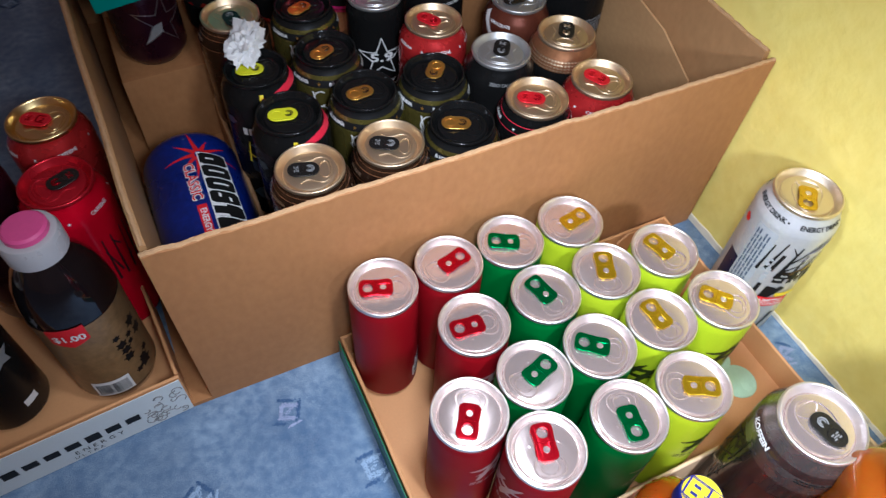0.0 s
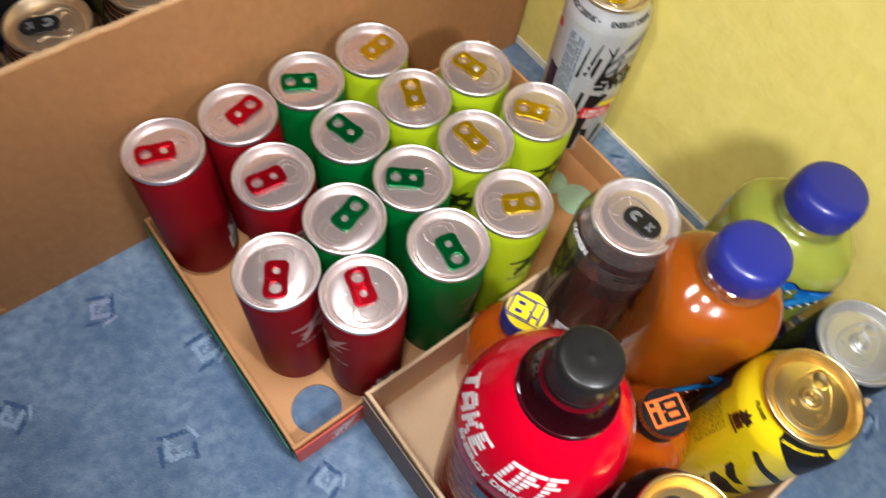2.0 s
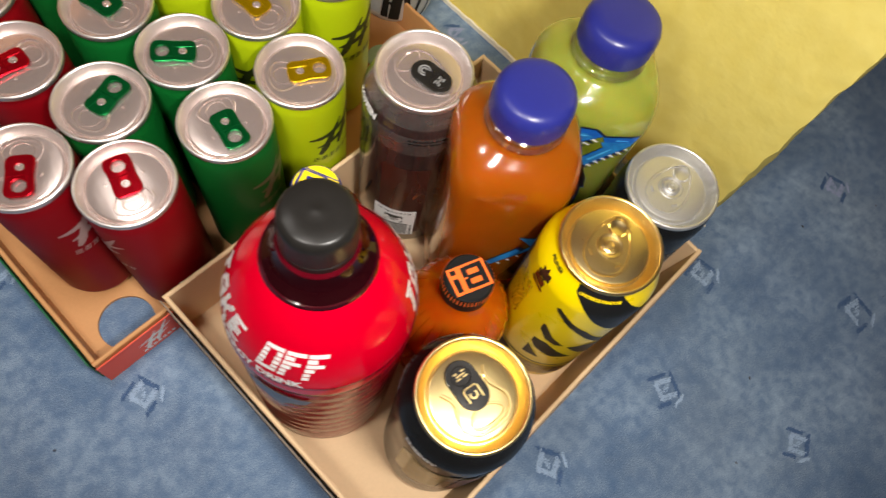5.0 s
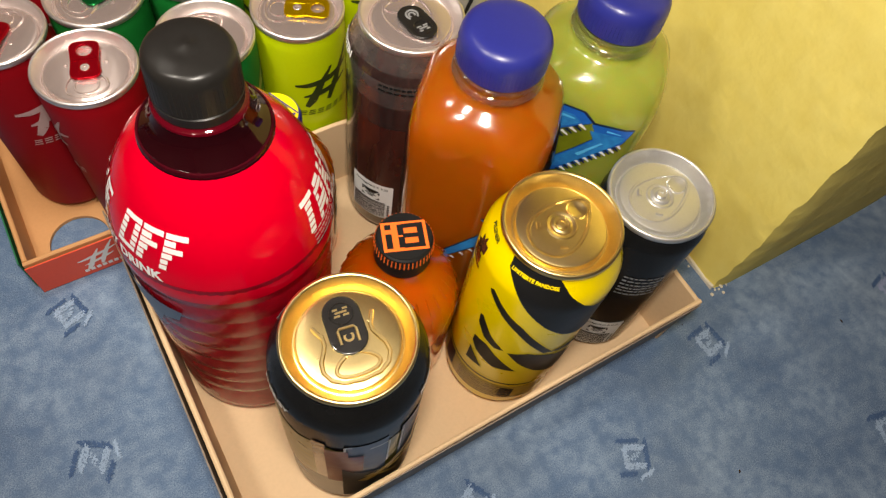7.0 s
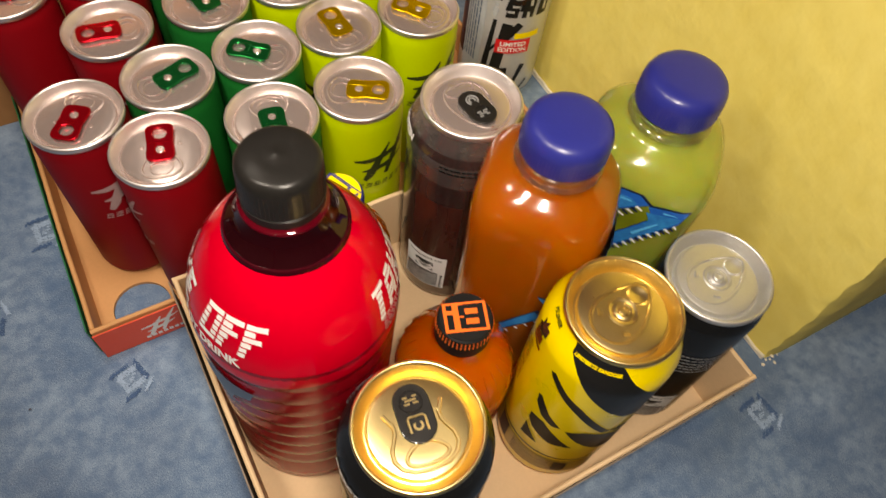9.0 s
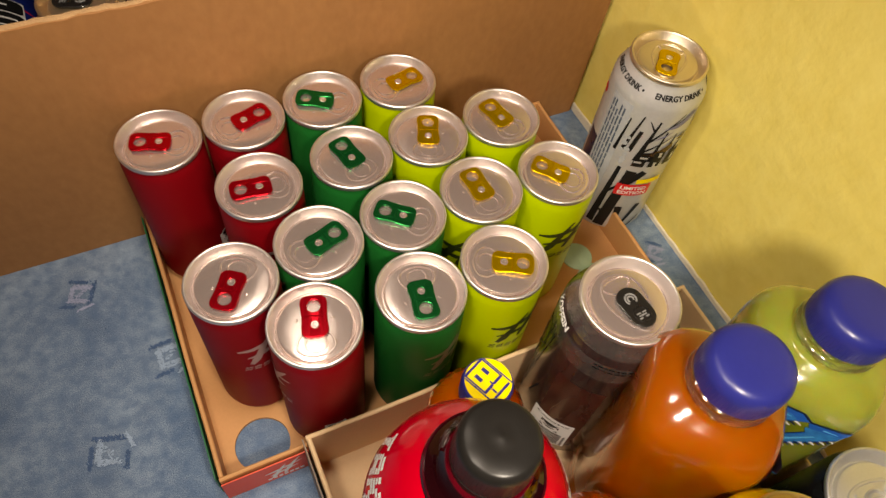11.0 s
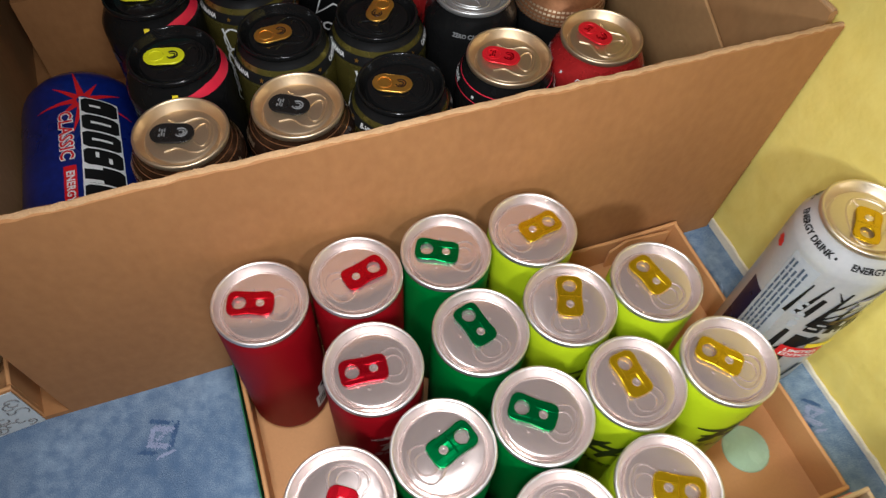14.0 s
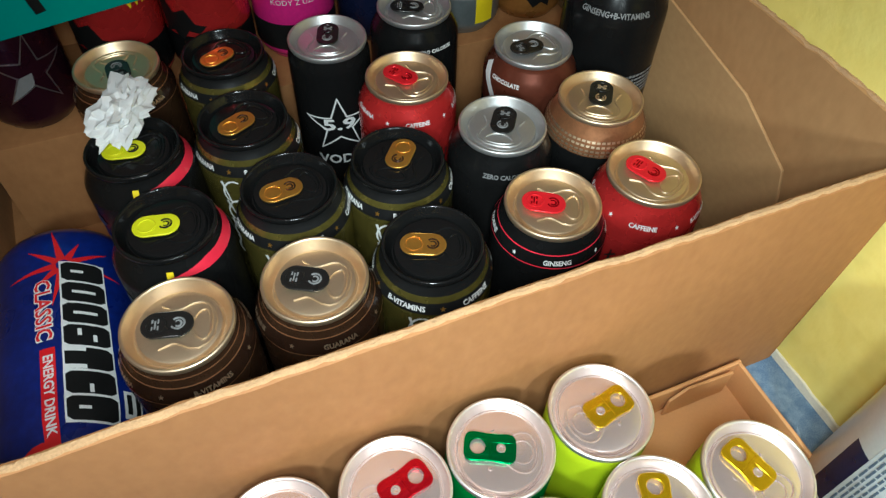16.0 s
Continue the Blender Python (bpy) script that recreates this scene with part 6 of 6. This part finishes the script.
juice_bottle(0.2135, -0.2845, M_ORANGE, "cloudy orange drink bottle with wide blue cap", -45, (90,))
juice_bottle(0.2810, -0.2845, M_GREENJ, "cloudy green drink bottle with wide blue cap", -45, (0,))


def liquor_bottle(x, y, capmat, sidemat, markmat, label, turn, wide):
    ob = thing("small_glass_bottle", pose(x, y, SZ, 0, 0, turn), label, "glass bottle", "small amber bottles")
    outer = [(0.0, 0.0240), (0.002, 0.0268), (0.006, 0.0280), (0.012, 0.0270), (0.055, 0.0279), (0.074, 0.0275), (0.085, 0.0252), (0.094, 0.0210), (0.100, 0.0162), (0.104, 0.0136), (0.112, 0.0128)]
    outer = [(z, r * (1 + (wide - 1) * min(1, max(0, (0.105 - z) / 0.022)))) for z, r in outer]
    outer = [(z * 1.05, r) for z, r in outer]
    part("glass", lathe([(0, 0.004)] + [(r, z) for z, r in outer] + [(0, 0.1176)], 56), M_AMBER, ob)
    rib = bmesh.new()
    for i in range(28):
        a = 2 * math.pi * i / 28
        tube([((radius_at(outer, z) + 0.0002) * math.cos(a), (radius_at(outer, z) + 0.0002) * math.sin(a), z) for z in (0.080, 0.087, 0.094, 0.100)], 0.0004, seg=4, bm=rib)
    part("pressed_ribs", rib, M_AMBER, ob)
    lab = part("gold_label", wrap(polygons([rect(0.062, 0.046)]), outer, 20 - turn, 0.040, 0.0003, 0.005), M_DULLYELLOW, ob, "gold and black paper label")
    part("label_print", wrap(polygons([rect(0.008, 0.011, -0.0255 + 0.0102 * i, 0.004) for i in range(6)] + [rect(0.058, 0.0022, 0, 0.016), rect(0.058, 0.0022, 0, -0.014)]), outer, 20 - turn, 0.040, 0.0006, 0.005), M_INK, lab)
    cap = part("cap", lathe([(0.0132, 0.1155), (0.0142, 0.1160), (0.0143, 0.1285), (0.0136, 0.1310), (0.0125, 0.1318), (0, 0.1320)], 56), sidemat, ob)
    part("cap_face", lathe([(0.0128, 0.1319), (0.0126, 0.1323), (0, 0.1323)], 48), capmat, cap)
    mark = [rect(0.0022, 0.0118, -0.0045, 0)] + [rect(0.0052, 0.0021, -0.0008, y) for y in (0.0048, 0.0, -0.0048)] + [rect(0.0022, 0.0052, 0.0024, 0.0030), rect(0.0022, 0.0052, 0.0024, -0.0030), rect(0.0022, 0.0070, 0.0068, 0.0022), rect(0.0022, 0.0024, 0.0068, -0.0046)]
    if markmat is M_NAVYPLASTIC:
        # pale letters told by their counters and shadow lines only
        mark = [rect(0.0034, 0.0020, -0.0022, y) for y in (0.0025, -0.0025)] + [rect(0.0011, 0.0060, 0.0035, y) for y in (0.0034, -0.0034)] + [rect(0.0010, 0.0128, -0.0066, 0), rect(0.0020, 0.0008, 0.0027, 0), rect(0.0026, 0.0010, 0.0056, -0.0022), rect(0.0010, 0.0118, 0.0077, 0)] + [rect(0.0092, 0.0008, -0.0016, y) for y in (0.0060, -0.0060)]
    mark = [[((x - 0.00115) * 1.36, y * 1.12) for x, y in q] for q in mark]
    part("cap_mark", polygons(mark), markmat, cap, m=pose(0, 0, 0.1327))
    return ob


M_ORANGEINK = material("orange_print", lin(240, 110, 40), 0.4, var=0.06, big=60)
M_NAVYPLASTIC = material("navy_plastic", lin(36, 38, 120), 0.35, var=0.1, big=60)
ob = liquor_bottle(0.1255, -0.2238, M_YELLOWINK, M_NAVYPLASTIC, M_NAVYPLASTIC, "small amber glass bottle with yellow capped top", -66, 1.08)
cap = next(k for k in ob.children if k.name.startswith("cap"))
part("cap_frame_print", polygons([rect(0.0200, 0.0008, 0, 0.0078), rect(0.0200, 0.0008, 0, -0.0078)]), M_NAVYPLASTIC, cap, m=pose(0, 0, 0.1326))
ob = liquor_bottle(0.151, -0.3175, M_INK, M_INK, M_INK, "small amber glass bottle with black and orange cap", 160, 1.19)
cap = next(k for k in ob.children if k.name.startswith("cap"))
part("cap_frame_print", polygons([rect(0.0216, 0.0158)]), M_ORANGEINK, cap, m=pose(0, 0, 0.13245))
dash = bmesh.new()
for i in range(44):
    a = 2 * math.pi * i / 44
    tube([(0.01440 * math.cos(a), 0.01440 * math.sin(a), 0.1255), (0.01395 * math.cos(a), 0.01395 * math.sin(a), 0.1305)], 0.0004, seg=4, bm=dash)
part("cap_edge_print", dash, M_ORANGEINK, cap)

# ---------------------------------------------------------------- white tray: bottle and cans
def cola_bottle():
    ob = thing("drink_bottle", pose(-0.208, 0.097, 0.0035, 0, 0, 0), "dark drink bottle with milky pink-topped cap in the white tray", "drink bottle")
    outer = [(0.0, 0.028), (0.004, 0.033), (0.012, 0.0355), (0.105, 0.0355), (0.112, 0.0360), (0.128, 0.0352), (0.145, 0.0315), (0.158, 0.0255), (0.168, 0.0190), (0.174, 0.0160)]
    outer = [(z, r * 0.94) for z, r in outer]
    part("bottle", lathe([(0, 0.004)] + [(r, z) for z, r in outer] + [(0, 0.1745)], 56), M_COLA, ob)
    part("brown_label", wrap(polygons([rect(0.205, 0.102)]), outer, 0, 0.065, 0.0004, 0.006), M_KRAFT, ob, "kraft brown printed label", m=pose(0, 0, 0, 0, 0, -90))
    part("red_price_tag", wrap(polygons([[(-0.014, 0.010), (0.013, 0.012), (0.013, -0.006), (0.0, -0.013), (-0.014, -0.008)]]), outer, -103, 0.108, 0.0009, 0.005), M_REDINK, ob, "red price tag")
    part("lettering", wrap(letters("$1.00", 0.011, 0.9, 0.0003), outer, -103, 0.107, 0.0013), M_WHITE, ob)
    part("barcode_label", wrap(polygons([rect(0.029, 0.021)]), outer, -94, 0.026, 0.0009, 0.005), M_WHITE, ob)
    part("barcode", wrap(polygons([[(x * 1.4, y * 1.5) for x, y in q] for q in barcode()]), outer, -94, 0.030, 0.0013), M_INK, ob)
    rr = random.Random(77)
    part("dark_print", wrap(polygons([star(rr.uniform(0.012, 0.034), rr.uniform(-0.03, 0.03), rr.uniform(0.003, 0.008), 0.6, 6, rr.uniform(0, 90)) for i in range(14)]), outer, -80, 0.055, 0.0008, 0.005), M_INK, ob)
    part("collar", lathe([(0.0185, 0.1715), (0.0205, 0.1722), (0.0205, 0.1870), (0.0190, 0.1905), (0.0165, 0.1915), (0.0150, 0.1912)], 56), M_GREYCAP, ob, "milky plastic collar")
    part("cap", lathe([(0.0150, 0.1900), (0.0148, 0.1950), (0.0130, 0.1965), (0, 0.1968)], 48), M_PINKCAP, ob, "pink cap top")


cola_bottle()
c = banded_can(-0.1925, 0.2360, 0.0035, M_REDMETAL, M_GOLD, M_TAB_CORAL, 150, -70, ("CAFFEINE", "CAFFEINE", "TAURINE", "B-VITAMINS"), M_WHITE, "tall metallic red drink can with gold lid in the white tray", mark=M_TAB_RED)
M_REDLID = material("red_lacquered_aluminium", (0.62, 0.015, 0.03), 0.28, 0.6, var=0.08, big=40, rvar=0.05)
c = banded_can(-0.1905, 0.1610, 0.0035, M_REDSLEEVE, M_REDLID, M_TAB_BLACK, 20, -45, ("CAFFEINE", "TAURINE", "CAFFEINE", "GUARANA"), M_WHITE, "tall red drink can with red lid in the white tray", mark=M_TAB_RED)
on_can(c, "rlscript", "printed_script", lambda: wrap(polygons(script_strokes(5, 0.05, 15)), TALL, 0, 0.10, 0.0004, 0.006), M_INK, -40)
c = banded_can(-0.291, 0.098, 0.0035, M_BLACK, M_GREYALU, M_TAB_BLACK, 20, -60, (), M_WHITE, "slim black drink can in the white tray", outer=SLEEK)
on_can(c, "lbstar", "printed_star", lambda: wrap(polygon(star(0, 0, 0.013, 0.5)), SLEEK, 0, 0.09, 0.0004, 0.004), M_GREYINK, -40)
on_can(c, "lblab", "white_badge", lambda: wrap(polygons([rect(0.012, 0.008)]), SLEEK, 0, 0.03, 0.0004, 0.004), M_WHITE, -45)
c = banded_can(-0.262, 0.205, 0.0035, M_PURPLE, M_GREYALU, M_TAB_BLACK, 20, -60, (), M_WHITE, "tall dark purple drink can in the white tray")
c = banded_can(-0.351, 0.085, 0.0035, M_ORANGECAN, M_GOLD, M_GOLD, 20, -60, (), M_WHITE, "golden brown drink can in the white tray", outer=SLEEK)

# ---------------------------------------------------------------- woven squares in the carpet
def motif(x, y, turn, k):
    """A small open square of pale yarn with dark strokes beside it, its edges frayed."""
    r = random.Random(k * 7 + 1)
    s = r.uniform(0.85, 1.1)
    pale = [stroke(-0.007, -0.006, 0.006, -0.007, 0.0034), stroke(-0.007, 0.006, 0.007, 0.005, 0.0032), stroke(-0.0065, -0.007, -0.006, 0.006, 0.0032), stroke(0.002, -0.014, 0.010, -0.010, 0.0028), stroke(-0.002, 0.0, 0.002, 0.0, 0.0050)]
    dark = [stroke(0.008, -0.008, 0.0085, 0.010, 0.0030), stroke(-0.010, 0.0105, 0.004, 0.0100, 0.0022), stroke(-0.012, -0.011, -0.001, -0.0115, 0.0022)]
    for nm, shapes, mt, h in (("pale_motif", pale, M_MOTIF if k % 4 else M_MOTIF_PINK, 0.0006), ("dark_motif", dark, M_MOTIF_DARK, 0.0004)):
        bm = bmesh.new()
        for q in shapes:
            if r.random() < 0.12:
                continue
            a, b = Vector(q[0]) * 0.5 + Vector(q[3]) * 0.5, Vector(q[1]) * 0.5 + Vector(q[2]) * 0.5
            w = (Vector(q[0]) - Vector(q[3])).length
            for i in range(int((b - a).length / 0.0007)):
                for side in (-1, 0, 1):
                    if r.random() < 0.05:
                        continue
                    p = a.lerp(b, (i + r.random()) / max(1, int((b - a).length / 0.0007)))
                    px, py = p.x + side * w * 0.36 + r.uniform(-0.0005, 0.0005), p.y + side * w * 0.36 + r.uniform(-0.0005, 0.0005)
                    t = r.uniform(0, 6.3)
                    l, g = r.uniform(0.0009, 0.0016) * s, r.uniform(0.0004, 0.0007)
                    c, d = math.cos(t), math.sin(t)
                    vs = [bm.verts.new((px * s + u * c - v * d, py * s + u * d + v * c, z)) for u, v, z in ((-l, 0, 0), (0, -g, 0.0005), (l, 0, 0), (0, g, 0.0005))]
                    bm.faces.new(vs)
        part(nm, bm, mt, FLOOR, m=pose(x, y, h, 0, 0, turn))


SPOTS = [(-0.017, -0.210, 20), (-0.090, -0.129, 75), (-0.038, -0.075, 5), (-0.087, -0.001, -20), (0.248, -0.454, -25), (0.289, -0.547, -60), (0.341, -0.418, 10), (0.352, -0.134, -40), (-0.031, -0.303, 60), (0.146, -0.428, 30), (0.411, -0.524, -10), (0.493, -0.450, 15), (-0.172, -0.042, 40)]
k = 0
for x, y, a in SPOTS:
    motif(x, y, a, k + 1)
    k += 1
rnd = random.Random(12)
for i in range(-9, 10):
    for j in range(-9, 8):
        x, y = i * 0.105 + (0.05 if j % 2 else 0) + rnd.uniform(-0.02, 0.02), j * 0.105 - 0.03 + rnd.uniform(-0.02, 0.02)
        inside = (-0.40 < x < 0.37 and 0.03 < y < 0.65) or (x > 0.36 and y > -0.40) or (-0.05 < x < 0.33 and -0.41 < y < 0.04)
        if not inside and all(math.hypot(x - a, y - b) > 0.085 for a, b, _ in SPOTS):
            motif(x, y, rnd.uniform(-90, 90), k)
            k += 1

# crumbs and lint trodden into the carpet
bits = bmesh.new()
rc = random.Random(44)
for i in range(70):
    x, y = rc.uniform(-0.30, 0.62), rc.uniform(-0.75, 0.03)
    if (-0.05 < x < 0.33 and -0.42 < y < 0.04) or (x > 0.34 and y > -0.42):
        continue
    q, t = rc.uniform(0.0004, 0.0011), rc.uniform(0, 6.3)
    vs = [bits.verts.new((x + q * a * math.cos(t + k), y + q * a * math.sin(t + k), z)) for k, a, z in ((0, 1.6, 0.0012), (1.7, 0.7, 0.0017), (3.1, 1.4, 0.0012), (4.6, 0.8, 0.0018))]
    bits.faces.new(vs)
    top = bits.verts.new((x, y, 0.0022))
    for a, b in zip(vs, vs[1:] + vs[:1]):
        bits.faces.new((a, b, top))
tagged(part("carpet_crumbs", bits, M_BROWN, smooth=0), "tiny dark crumbs scattered on the blue carpet", "crumbs", kind="stuff")
